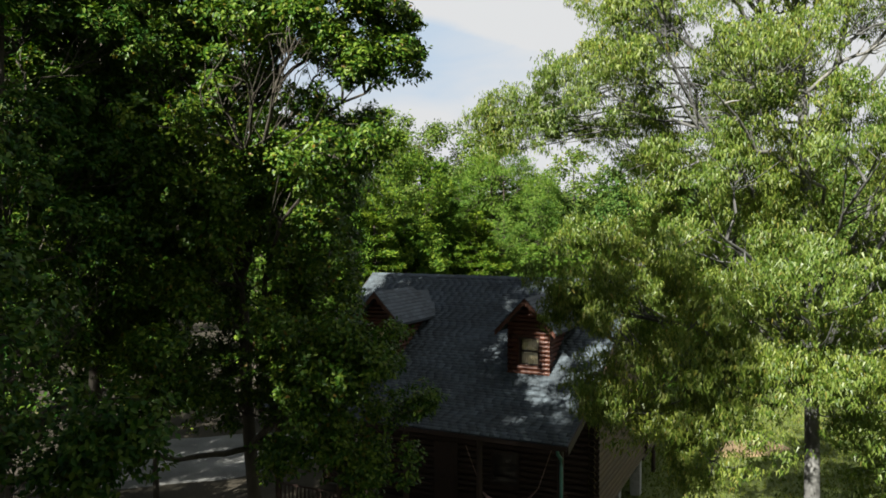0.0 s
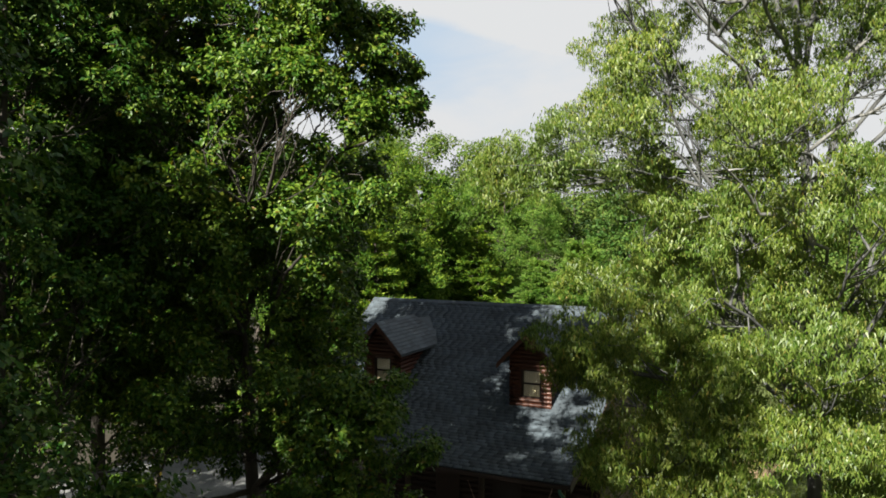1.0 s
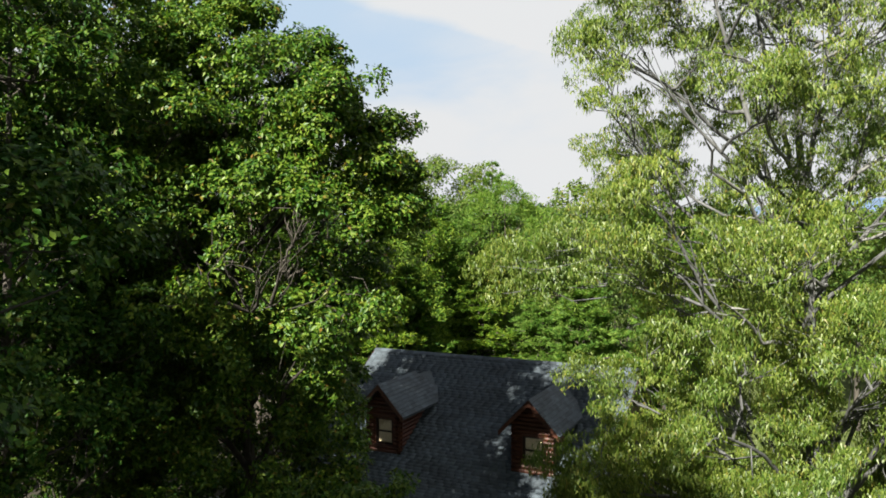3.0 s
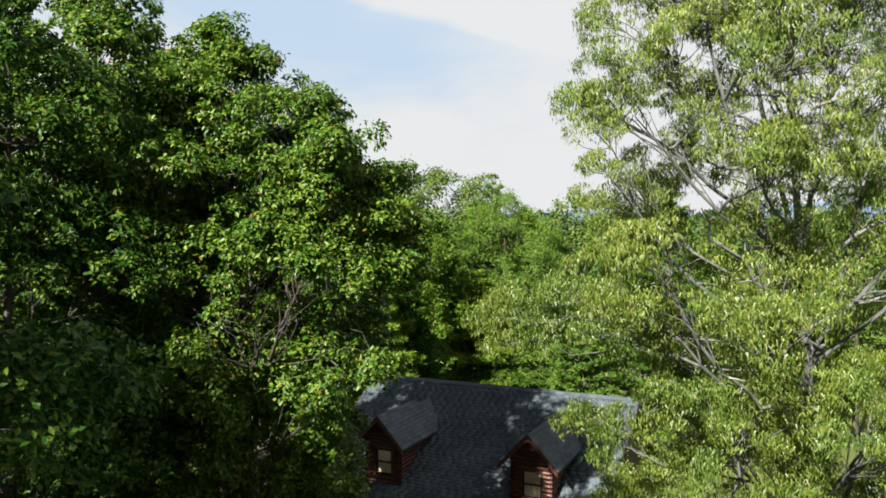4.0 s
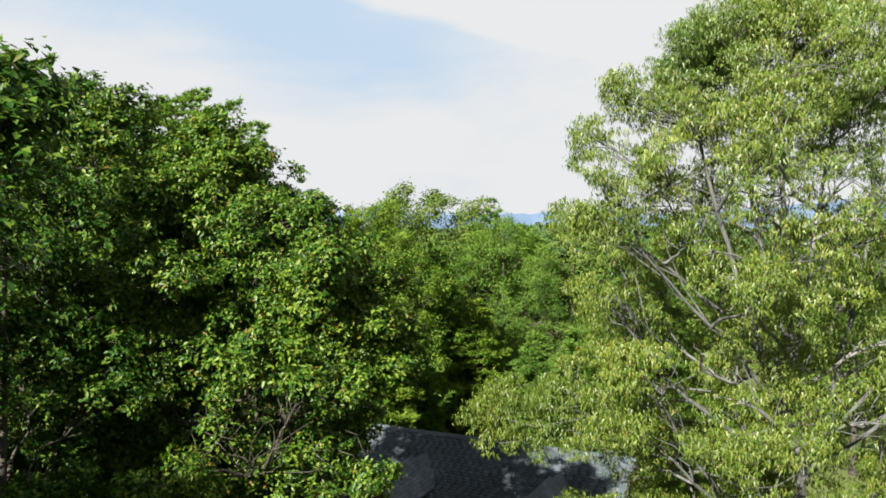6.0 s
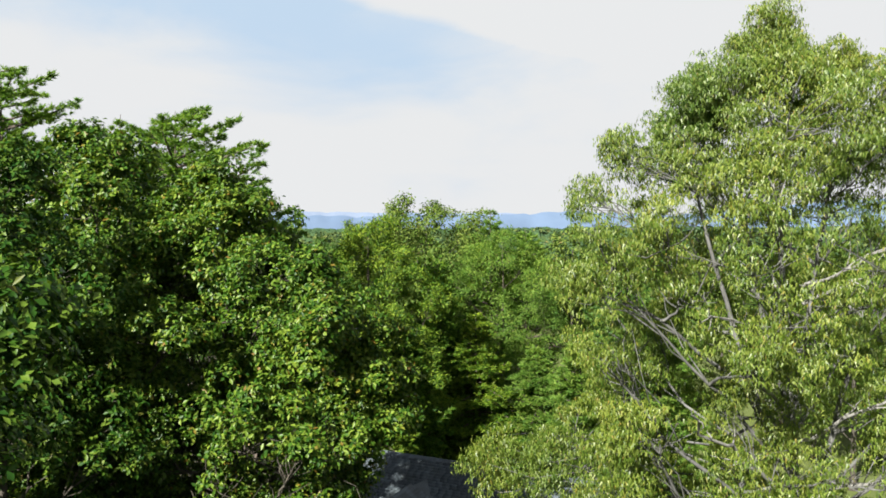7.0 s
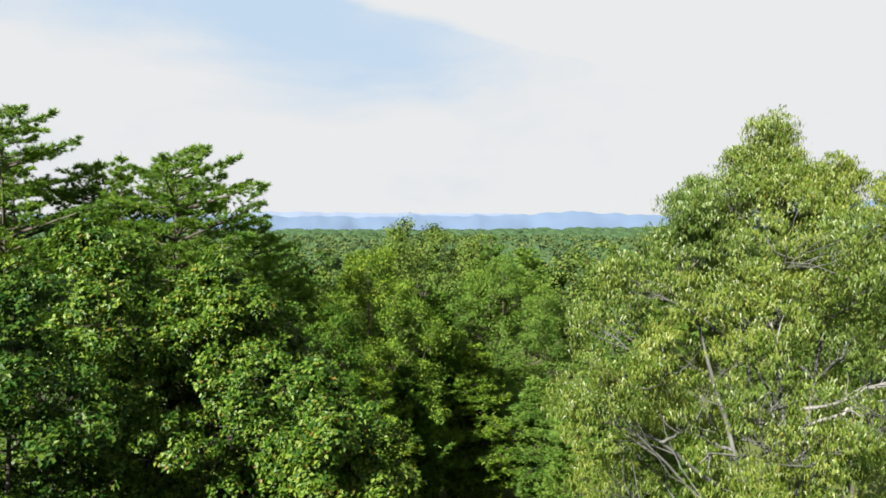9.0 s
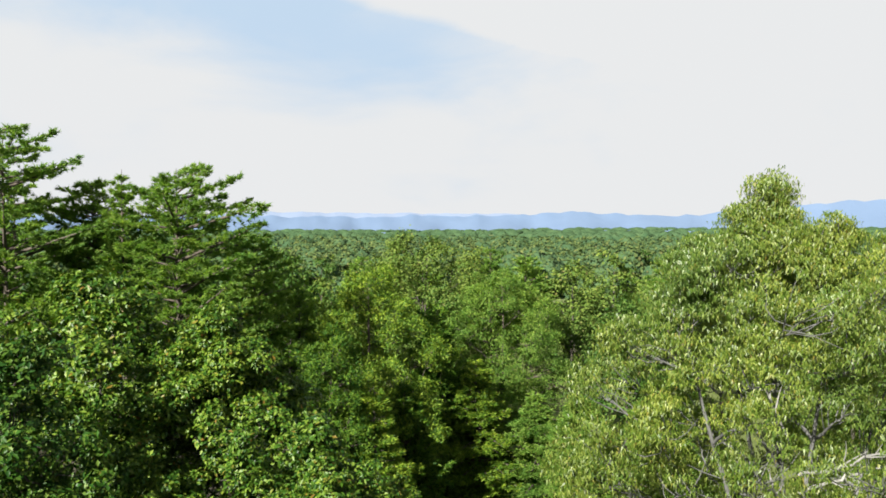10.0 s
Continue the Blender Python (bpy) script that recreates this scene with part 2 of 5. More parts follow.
# ---- building tools ----
def mesh_of(name, verts, quads=None, tris=None, mat=None, smooth=False):
    """A mesh from arrays of corners, quads and triangles."""
    me = bpy.data.meshes.new(name)
    verts = np.asarray(verts, dtype=np.float32).reshape(-1, 3)
    q = np.zeros((0, 4), np.int32) if quads is None else np.asarray(quads, np.int32).reshape(-1, 4)
    t = np.zeros((0, 3), np.int32) if tris is None else np.asarray(tris, np.int32).reshape(-1, 3)
    loops = np.concatenate([q.ravel(), t.ravel()])
    starts = np.concatenate([np.arange(len(q)) * 4, len(q) * 4 + np.arange(len(t)) * 3]).astype(np.int32)
    me.vertices.add(len(verts))
    me.vertices.foreach_set("co", verts.ravel())
    me.loops.add(len(loops))
    me.loops.foreach_set("vertex_index", loops)
    me.polygons.add(len(starts))
    me.polygons.foreach_set("loop_start", starts)
    if smooth:
        me.polygons.foreach_set("use_smooth", np.ones(len(starts), bool))
    me.update(calc_edges=True)
    if mat:
        me.materials.append(mat)
    return me


def put(name, me, parent=None, label="", kind=""):
    ob = new(name, me)
    if parent:
        ob.parent = parent
    return tagged(ob, label, "", "", kind)


def part(name, bm, mat, parent, label="", smooth=False):
    me = bpy.data.meshes.new(name)
    bm.normal_update()
    bm.to_mesh(me)
    bm.free()
    me.materials.append(mat)
    if smooth:
        for p in me.polygons:
            p.use_smooth = True
    return put(name, me, parent, label)


def box(x0, x1, y0, y1, z0, z1, bevel=0.0, bm=None):
    bm = bm or bmesh.new()
    made = bmesh.ops.create_cube(bm, size=1.0)["verts"]
    for v in made:
        v.co = Vector(((x0 + x1) / 2 + v.co.x * (x1 - x0), (y0 + y1) / 2 + v.co.y * (y1 - y0), (z0 + z1) / 2 + v.co.z * (z1 - z0)))
    if bevel:
        bmesh.ops.bevel(bm, geom=list({e for v in made for e in v.link_edges}), offset=bevel, segments=2, affect="EDGES")
    return bm


def prism(outline, axis, lo, hi):
    """A solid from an outline in two axes, drawn out along the third ('x', 'y' or 'z')."""
    bm = bmesh.new()
    def at(p, d):
        return {"x": (d, p[0], p[1]), "y": (p[0], d, p[1]), "z": (p[0], p[1], d)}[axis]
    a = [bm.verts.new(at(p, lo)) for p in outline]
    b = [bm.verts.new(at(p, hi)) for p in outline]
    n = len(outline)
    bm.faces.new(a[::-1])
    bm.faces.new(b)
    for i in range(n):
        bm.faces.new((a[i], a[(i + 1) % n], b[(i + 1) % n], b[i]))
    bmesh.ops.recalc_face_normals(bm, faces=bm.faces)
    return bm


def tube(points, radii, sides=8):
    """Corners and quads of a tapered tube along points, closed at its end."""
    p = np.asarray(points, float)
    d = np.gradient(p, axis=0)
    d /= np.linalg.norm(d, axis=1, keepdims=True) + 1e-9
    ref = np.where(np.abs(d[:, 2:3]) > 0.9, np.array([[1.0, 0, 0]]), np.array([[0, 0, 1.0]]))
    s = np.cross(d, ref)
    s /= np.linalg.norm(s, axis=1, keepdims=True)
    u = np.cross(s, d)
    ang = np.arange(sides) * 2 * np.pi / sides
    ring = p[:, None] + (np.cos(ang)[None, :, None] * s[:, None] + np.sin(ang)[None, :, None] * u[:, None]) * np.asarray(radii, float)[:, None, None]
    v = ring.reshape(-1, 3)
    i = np.arange(len(p) - 1)[:, None] * sides
    k = np.arange(sides)[None]
    k2 = (k + 1) % sides
    f = np.stack([i + k, i + k2, i + sides + k2, i + sides + k], -1).reshape(-1, 4)
    return v, f


def joined(pieces):
    vs, fs, n = [], [], 0
    for v, f in pieces:
        vs.append(v)
        fs.append(f + n)
        n += len(v)
    return np.concatenate(vs), np.concatenate(fs)


def unit(v):
    return v / (np.linalg.norm(v, axis=-1, keepdims=True) + 1e-9)


def leaf_mesh(name, rng, centres, sizes, sprays, per_spray, length, width, droop, spread, mat, flat=0.7, up=0.55, out_from=None, wild=0.22, slim=False, full=None):
    """Folded leaves in sprays round the centres of a crown's clumps. droop: how far the leaves hang."""
    n = len(centres)
    d = unit(rng.normal(size=(n, sprays, 3)))
    if out_from is not None:
        d = unit(d + 0.55 * unit(centres - out_from)[:, None])
    r = sizes[:, None, None] * rng.uniform(0.35, 1.0, (n, sprays, 1)) ** 0.6
    sc = centres[:, None] + d * r * np.array([1, 1, flat])
    out = unit(d * np.array([1, 1, 0.4]) + np.array([0, 0, 0.1]))
    m = n * sprays
    sc, out = sc.reshape(m, 1, 3), out.reshape(m, 1, 3)
    tip = unit(out + np.array([0, 0, 0.45]) + rng.normal(size=(m, 1, 3)) * 0.3)
    e1 = unit(np.cross(tip, np.array([0.31, 0.2, 0.93]) + 0 * tip))
    e2 = np.cross(tip, e1)
    turn = (np.arange(per_spray) * 6.2832 / per_spray)[None, :, None] + rng.uniform(0, 6.28, (m, 1, 1)) + rng.normal(0, 0.35, (m, per_spray, 1))
    p = sc + rng.normal(size=(m, per_spray, 3)) * spread * np.array([1, 1, 0.6])
    ax = unit(e1 * np.cos(turn) + e2 * np.sin(turn) + tip * 0.3 + rng.normal(size=(m, per_spray, 3)) * wild + np.array([0, 0, -droop]))
    nr = rng.normal(size=(m, per_spray, 3)) * (wild + 0.06) + np.array([0, 0, up * 0.7]) + tip * 0.8
    ax, nr, p = ax.reshape(-1, 3), nr.reshape(-1, 3), p.reshape(-1, 3)
    nr = unit(nr - ax * (nr * ax).sum(1, keepdims=True))
    sd = np.cross(ax, nr)
    k = len(p)
    ln = length * rng.uniform(0.65, 1.25, (k, 1))
    wd = width * rng.uniform(0.7, 1.2, (k, 1))
    if full is not None:
        kept = np.repeat((rng.uniform(size=(n, sprays)) < full[:, None]).ravel(), per_spray)
        p, ax, nr, sd, ln, wd = (q[kept] for q in (p, ax, nr, sd, ln, wd))
        k = len(p)
    mid = p + ax * ln * 0.52
    v = np.stack([p, mid + sd * wd * 0.5 + nr * wd * 0.16, p + ax * ln - nr * ln * 0.08, mid - sd * wd * 0.5 + nr * wd * 0.16], 1)
    if slim:
        v = np.stack([p - sd * wd * 0.5, p + sd * wd * 0.5, p + ax * ln - nr * ln * 0.08], 1)
        return mesh_of(name, v.reshape(-1, 3), None, np.arange(k * 3).reshape(-1, 3), mat)
    b = np.arange(k)[:, None] * 4
    t = np.concatenate([b + [0, 2, 1], b + [0, 3, 2]], 1).reshape(-1, 3)
    return mesh_of(name, v.reshape(-1, 3), None, t, mat)


def broadleaf(name, base, top, profile, boughs, per_bough, sprays, per_spray, leaf, droop, mats, seed, label, trunk_r=0.25, bough=1.2, clump=0.42,
              spread=0.13, lobes=0.22, bare=0.0, inner=0.2, shift=(0, 0), category="tree", group="", extra=(), leaders=(), airy=0.0, gaps=(), thin=(), wild=0.22, wander=1.0, slim=False, steep=(0.3, 0.5), stout=1.0):
    """A broadleaved tree: trunk, limbs, twigs and a crown of leaves in clumps. profile: rows of height and radius of the crown."""
    rng = np.random.default_rng(seed)
    root = tagged(new(name), label, category, group)
    root.location = base
    top = np.array(top, float) - np.array(base, float)
    zs, rs = np.array(profile, float).T
    zs = zs - base[2]
    h = np.linspace(0, 1, 15)
    wob = np.cumsum(rng.normal(0, 0.05, (15, 2)), 0) * h[:, None] * (1 - h[:, None]) * 3
    tp = np.stack([top[0] * h ** 1.3 + wob[:, 0], top[1] * h ** 1.3 + wob[:, 1], top[2] * h * 0.97], 1)
    tr = trunk_r * ((1 - h) ** 0.8 * 0.95 + 0.04) + trunk_r * 0.6 * np.exp(-h * 30)
    far = group == "woods"
    v, f = tube(tp, tr, 6 if far else 12)
    put("trunk", mesh_of("trunk", v, f, None, mats[1], True), root)

    def axis(z):
        return np.stack([np.interp(z, tp[:, 2], tp[:, 0]), np.interp(z, tp[:, 2], tp[:, 1]), z], -1)

    # boughs over the crown's skin, and clumps of leaves over each bough
    zf = np.linspace(zs[0], zs[-1], 300)
    wgt = np.interp(zf, zs, rs) + 0.2
    cum = np.cumsum(wgt) / wgt.sum()
    kb = np.arange(boughs)
    bz = np.interp((kb + rng.uniform(0.2, 0.8, boughs)) / boughs, cum, zf)
    bt = kb * 2.39996 + rng.uniform(-0.45, 0.45, boughs)
    size = bough * rng.uniform(0.75, 1.25, boughs) * np.clip(np.interp(bz, zs, rs) / (0.5 * rs.max()), 0.55, 1.0)
    br = np.maximum(np.interp(bz, zs, rs) * rng.uniform(1 - lobes, 1.08, boughs) - size * 0.75, 0.0)
    br = np.where(rng.uniform(size=boughs) < inner, br * rng.uniform(0.25, 0.7, boughs), br)
    bc = axis(bz)
    sh = np.array(shift) * np.interp(bz, [zs[0], zs.mean(), zs[-1]], [0.6, 1, 0])[:, None]
    bc[:, 0] += br * np.cos(bt) + sh[:, 0]
    bc[:, 1] += br * np.sin(bt) + sh[:, 1]
    if extra:
        ex = np.array(extra, float)
        bc = np.concatenate([bc, ex[:, :3] - np.array(base, float)])
        bt = np.concatenate([bt, np.arctan2(ex[:, 1] - base[1], ex[:, 0] - base[0])])
        size = np.concatenate([size, ex[:, 3]])
        boughs = len(bc)
    def in_gap(p, m):
        q = p + np.array(base, float)
        hit = np.zeros(q.shape[:-1], bool)
        for x0, x1, y0, y1, z0, z1 in gaps:
            hit |= (q[..., 0] > x0 - m) & (q[..., 0] < x1 + m) & (q[..., 1] > y0) & (q[..., 1] < y1) & (q[..., 2] > z0 - m) & (q[..., 2] < z1 + m)
        return hit

    free = ~in_gap(bc, 0.15)
    bc, bt, size = bc[free], bt[free], size[free]
    boughs = len(bc)
    d = unit(rng.normal(size=(boughs, per_bough, 3)) + np.array([0, 0, 0.35]) + 0.5 * np.stack([np.cos(bt), np.sin(bt), 0 * bt], 1)[:, None])
    c = bc[:, None] + d * (size[:, None] * rng.choice([0.75, 1.0, 1.0, 1.35], (boughs, per_bough)) * rng.uniform(0.15, 1.0, (boughs, per_bough)) ** 0.6)[..., None] * np.array([1, 1, 0.8])
    # main limbs from the trunk, and lesser ones that fork from them, to each bough
    tw = []
    flat_out = np.hypot(*(bc - axis(bc[:, 2]))[:, :2].T)
    order = np.argsort(-flat_out * rng.uniform(0.4, 1.0, boughs))
    main = set(order[:max(8, boughs // 6)].tolist())
    nodes = np.zeros((0, 4))
    for zb, e in leaders:
        s, e = axis(zb), np.array(e, float) - np.array(base, float)
        g = np.linspace(0, 1, 12)[:, None]
        wob = np.cumsum(rng.normal(0, 0.07 * wander, (12, 3)), 0)
        pts = s + (e - s) * g ** np.array([0.8, 0.8, 1.1]) + (wob - wob[-1] * g)
        rad = np.interp(zb, tp[:, 2], tr) * 0.6 * (1 - g[:, 0]) ** 0.7 + 0.012
        v, f = tube(pts, rad, 9)
        put("limb", mesh_of("limb", v, f, None, mats[1], True), root)
        nodes = np.concatenate([nodes, np.concatenate([pts, rad[:, None]], 1)[3:]])
    for j in sorted(range(boughs), key=lambda i: (i not in main, flat_out[i])):
        e = bc[j] - np.array([0, 0, 0.25 * size[j]])
        out = flat_out[j]
        zb = min(max(zs[0] * (1.08 if leaders else 0.82), e[2] - (steep[0] + steep[1] * rng.uniform()) * out - 0.5), top[2] * 0.93)
        s, r0 = axis(zb), min(np.interp(zb, tp[:, 2], tr) * rng.uniform(0.35, 0.55), stout * (0.022 + 0.014 * out))
        if j not in main and len(nodes):
            d2 = np.linalg.norm(nodes[:, :3] - e, axis=1) + 1.5 * np.clip(nodes[:, 2] - e[2] + 0.2, 0, None)
            k = int(np.argmin(d2))
            if d2[k] < np.linalg.norm(e - s) * 1.1:
                s, r0 = nodes[k, :3], nodes[k, 3] * 0.75
        g = np.linspace(0, 1, 10)[:, None]
        if gaps and in_gap(s + (e - s) * g, 0.3).any():
            s = axis(min(e[2] + 0.1, top[2] * 0.9))
            r0 = min(r0, 0.018)
        run = np.linalg.norm(e - s)
        arch = np.array([0, 0, rng.uniform(-0.06, 0.14) * run]) * np.sin(g * np.pi)
        walkabout = np.cumsum(rng.normal(0, wander * (0.03 + 0.026 * run), (10, 3)), 0)
        pts = s + (e - s) * g + arch + (walkabout - walkabout[-1] * g) * np.sin(g * np.pi) ** 0.5
        rad = r0 * (1 - g[:, 0]) ** 0.7 + 0.01
        nodes = np.concatenate([nodes, np.concatenate([pts, rad[:, None]], 1)[3:9]])
        if far:
            tw.append(tube(pts[::3], rad[::3], 4))
            continue
        v, f = tube(pts, rad, 7)
        put("limb", mesh_of("limb", v, f, None, mats[1], True), root)
        for q in c[j]:
            if in_gap(q, 0.25):
                continue
            k = int(rng.integers(5, 10))
            g2 = np.linspace(0, 1, 4)[:, None]
            kink = rng.normal(0, 0.12, 3) * np.linalg.norm(q - pts[k])
            tw.append(tube(pts[k] + (q - pts[k]) * g2 + kink * np.sin(g2 * np.pi), [min(rad[k] * 0.6, 0.022), 0.013, 0.009, 0.004], 3))
    v, f = joined(tw)
    put("limbwork" if far else "twigwork", mesh_of("twigwork", v, f, None, mats[1], True), root, "", "stuff")
    c = c.reshape(-1, 3)
    c = c[~in_gap(c, 0.25)]
    c = c[rng.uniform(size=len(c)) > bare + airy * np.interp(c[:, 2], [13.4, 14.6, 18.6, 19.6, 21], [0, 1, 1, 0.55, 0.2])]
    q = c + np.array(base, float)
    for x0, x1, y0, y1, z0, z1, share in thin:
        hit = (q[:, 0] > x0) & (q[:, 0] < x1) & (q[:, 1] > y0) & (q[:, 1] < y1) & (q[:, 2] > z0) & (q[:, 2] < z1)
        keep = ~hit | (rng.uniform(size=len(c)) > share)
        c, q = c[keep], q[keep]
    sz = clump * rng.uniform(0.6, 1.25, len(c))
    full = 1 - airy * np.interp(c[:, 2], [13.4, 14.8, 18.6, 20.0, 23], [0, 1, 1.1, 1.4, 1.2]) if airy else None
    put("crown", leaf_mesh("crown", rng, c, sz, sprays, per_spray, leaf[0], leaf[1], droop, spread, mats[0], 0.75, 0.55, axis(c[:, 2]) - [0, 0, 1.0], wild, slim, full), root, "", "stuff")
    return root


def conifer(name, base, height, radius, low, whorls, per_whorl, mats, seed, tuft=0.32, blades=9, blade_w=0.05, rise=0.25, sag=0.0, power=0.8,
            label="", category="pine tree", group="", trunk_r=0.2, density=1.0, ragged=0.3, fill=0.25, lean=(0, 0), skew=(0.0, 0.0)):
    """A needle tree: a straight trunk with tiers of boughs that carry tufts of needles on side twigs."""
    rng = np.random.default_rng(seed)
    root = tagged(new(name), label, category, group)
    root.location = base
    h = np.linspace(0, 1, 12)
    tp = np.stack([lean[0] * h ** 2 + 0.1 * np.sin(h * 5), lean[1] * h ** 2 + 0.1 * np.cos(h * 4) - 0.1, h * height], 1)
    tr = trunk_r * (1 - h) ** 0.85 + 0.015
    v, f = tube(tp, tr, 10)
    put("trunk", mesh_of("trunk", v, f, None, mats[1], True), root)
    boughs, tufts, dirs = [], [], []
    for w in range(whorls):
        q = (w + rng.uniform(-0.3, 0.3)) / whorls
        zb = low + (height - low) * min(max(q, 0), 0.985)
        rr = radius * max((1 - max(q, 0)), 0.02) ** power * rng.uniform(1 - ragged, 1 + ragged * 0.4)
        if q < 0.2:
            rr *= 0.55 + 2.2 * max(q, 0)
        s0 = np.array([np.interp(zb, tp[:, 2], tp[:, 0]), np.interp(zb, tp[:, 2], tp[:, 1]), zb])
        turn = rng.uniform(0, 6.28)
        for k in range(per_whorl):
            a = turn + k * 6.283 / per_whorl + rng.uniform(-0.45, 0.45)
            ln = rr * rng.uniform(1 - ragged, 1.15) * (1 + skew[1] * np.cos(a - skew[0])) + 0.15
            s = s0 + np.array([0, 0, rng.uniform(-0.5, 0.5) * (height - low) / whorls])
            g = np.linspace(0, 1, 6)
            o = np.array([np.cos(a), np.sin(a), 0])
            lift = rise * rng.uniform(0.4, 1.5)
            pts = s + o * (g * ln)[:, None] + np.array([0, 0, 1]) * (ln * (lift * g - sag * g ** 2 + 0.12 * g ** 3))[:, None]
            boughs.append(tube(pts, 0.05 * (ln / 3 + 0.3) * (1 - g) ** 0.7 + 0.008, 4))
            m = max(3, int(ln * 9 * density))
            u = fill + (1 - fill) * rng.uniform(0, 1, m) ** 0.75
            side = rng.uniform(-1, 1, m) * ln * 0.34 * np.sin(np.clip(u, 0, 0.93) * np.pi) ** 0.7
            p = np.stack([np.interp(u, g, pts[:, i]) for i in range(3)], 1)
            p += np.array([-o[1], o[0], 0]) * side[:, None] + rng.normal(0, 0.06, (m, 3)) + np.array([0, 0, 1]) * (-sag * 0.4 * np.abs(side))[:, None]
            tufts.append(p)
            dirs.append(unit(np.tile(o, (m, 1)) + np.array([-o[1], o[0], 0]) * np.sign(side)[:, None] * 0.6 + np.array([0, 0, 0.35 - sag])))
    v, f = joined(boughs)
    put("boughwork", mesh_of("boughwork", v, f, None, mats[1], True), root, "", "stuff")
    p, d = np.concatenate(tufts), np.concatenate(dirs)
    n = len(p)
    ax = unit(d[:, None] * 0.9 + rng.normal(size=(n, blades, 3)) * np.array([0.65, 0.65, 0.4]) + np.array([0, 0, 0.15]))
    nr = unit(np.cross(ax, rng.normal(size=ax.shape)) + np.array([0, 0, 0.35]))
    sd = unit(np.cross(ax, nr))
    ln = tuft * rng.uniform(0.6, 1.2, (n, blades, 1))
    q = p[:, None] + rng.normal(size=(n, blades, 3)) * 0.04
    b0, b1, tip = q - sd * blade_w * 0.5, q + sd * blade_w * 0.5, q + ax * ln
    v = np.stack([b0, b1, tip], 2).reshape(-1, 3)
    t = np.arange(n * blades * 3).reshape(-1, 3)
    put("needles", mesh_of("needles", v, None, t, mats[0]), root, "", "stuff")
    return root


# ---- ground, far woods, hills ----
def ground_height(x, y):
    """Level round the cabin, falling gently into the woods behind it."""
    return -0.012 * np.clip(y - 75, 0, 260) + 0.25 * np.sin(x * 0.05) * np.clip((y - 50) / 60, 0, 1)


def build_ground():
    def axis(lo, hi, fine_lo, fine_hi, step):
        return np.concatenate([np.geomspace(fine_lo - lo + 1, 1, 14)[:-1] * -1 + fine_lo + 1, np.arange(fine_lo, fine_hi, step), np.geomspace(1, hi - fine_hi + 1, 22) - 1 + fine_hi])
    xs, ys = axis(-4800, 4800, -60, 60, 1.5), axis(-600, 4800, -20, 90, 1.5)
    X, Y = np.meshgrid(xs, ys, indexing="ij")
    Z = ground_height(X, Y) + 0.03 * np.sin(X * 1.3) * np.cos(Y * 1.1) * (np.abs(X) < 60)
    n, m = X.shape
    i = np.arange(n - 1)[:, None] * m + np.arange(m - 1)[None]
    f = np.stack([i, i + m, i + m + 1, i + 1], -1).reshape(-1, 4)
    me = mesh_of("ground", np.stack([X, Y, Z], -1).reshape(-1, 3), f, None, M_GROUND, True)
    tagged(put("ground", me), "lawn and leaf litter ground of a forest clearing", "ground", "", "structure")


def patch_sheet(name, cx, cy, rx, ry, turn, mat, label, category, seed, lift=0.05):
    rng = np.random.default_rng(seed)
    n = 40
    a = np.arange(n) * 2 * np.pi / n
    ph = rng.uniform(0, 6.28, 3)
    r = 1 + 0.12 * np.sin(2 * a + ph[0]) + 0.1 * np.sin(3 * a + ph[1]) + 0.06 * np.sin(7 * a + ph[2])
    rings = [np.zeros((1, 3))]
    c, s = np.cos(turn), np.sin(turn)
    for q in (0.4, 0.75, 0.95, 1.0):
        x, y = rx * q * r * np.cos(a), ry * q * r * np.sin(a)
        z = np.full(n, lift if q < 1 else -0.06) + (rng.normal(0, 0.008, n) if q < 1 else 0)
        rings.append(np.stack([cx + c * x - s * y, cy + s * x + c * y, z], 1))
    v = np.concatenate(rings)
    v[0] = (cx, cy, lift)
    k = np.arange(n)
    k2 = (k + 1) % n
    t = np.stack([np.zeros(n, int), 1 + k, 1 + k2], 1)
    q = np.concatenate([np.stack([1 + i * n + k, 1 + (i + 1) * n + k, 1 + (i + 1) * n + k2, 1 + i * n + k2], 1) for i in range(3)])
    tagged(put(name, mesh_of(name, v, q, t, mat, True)), label, category, "", "structure")


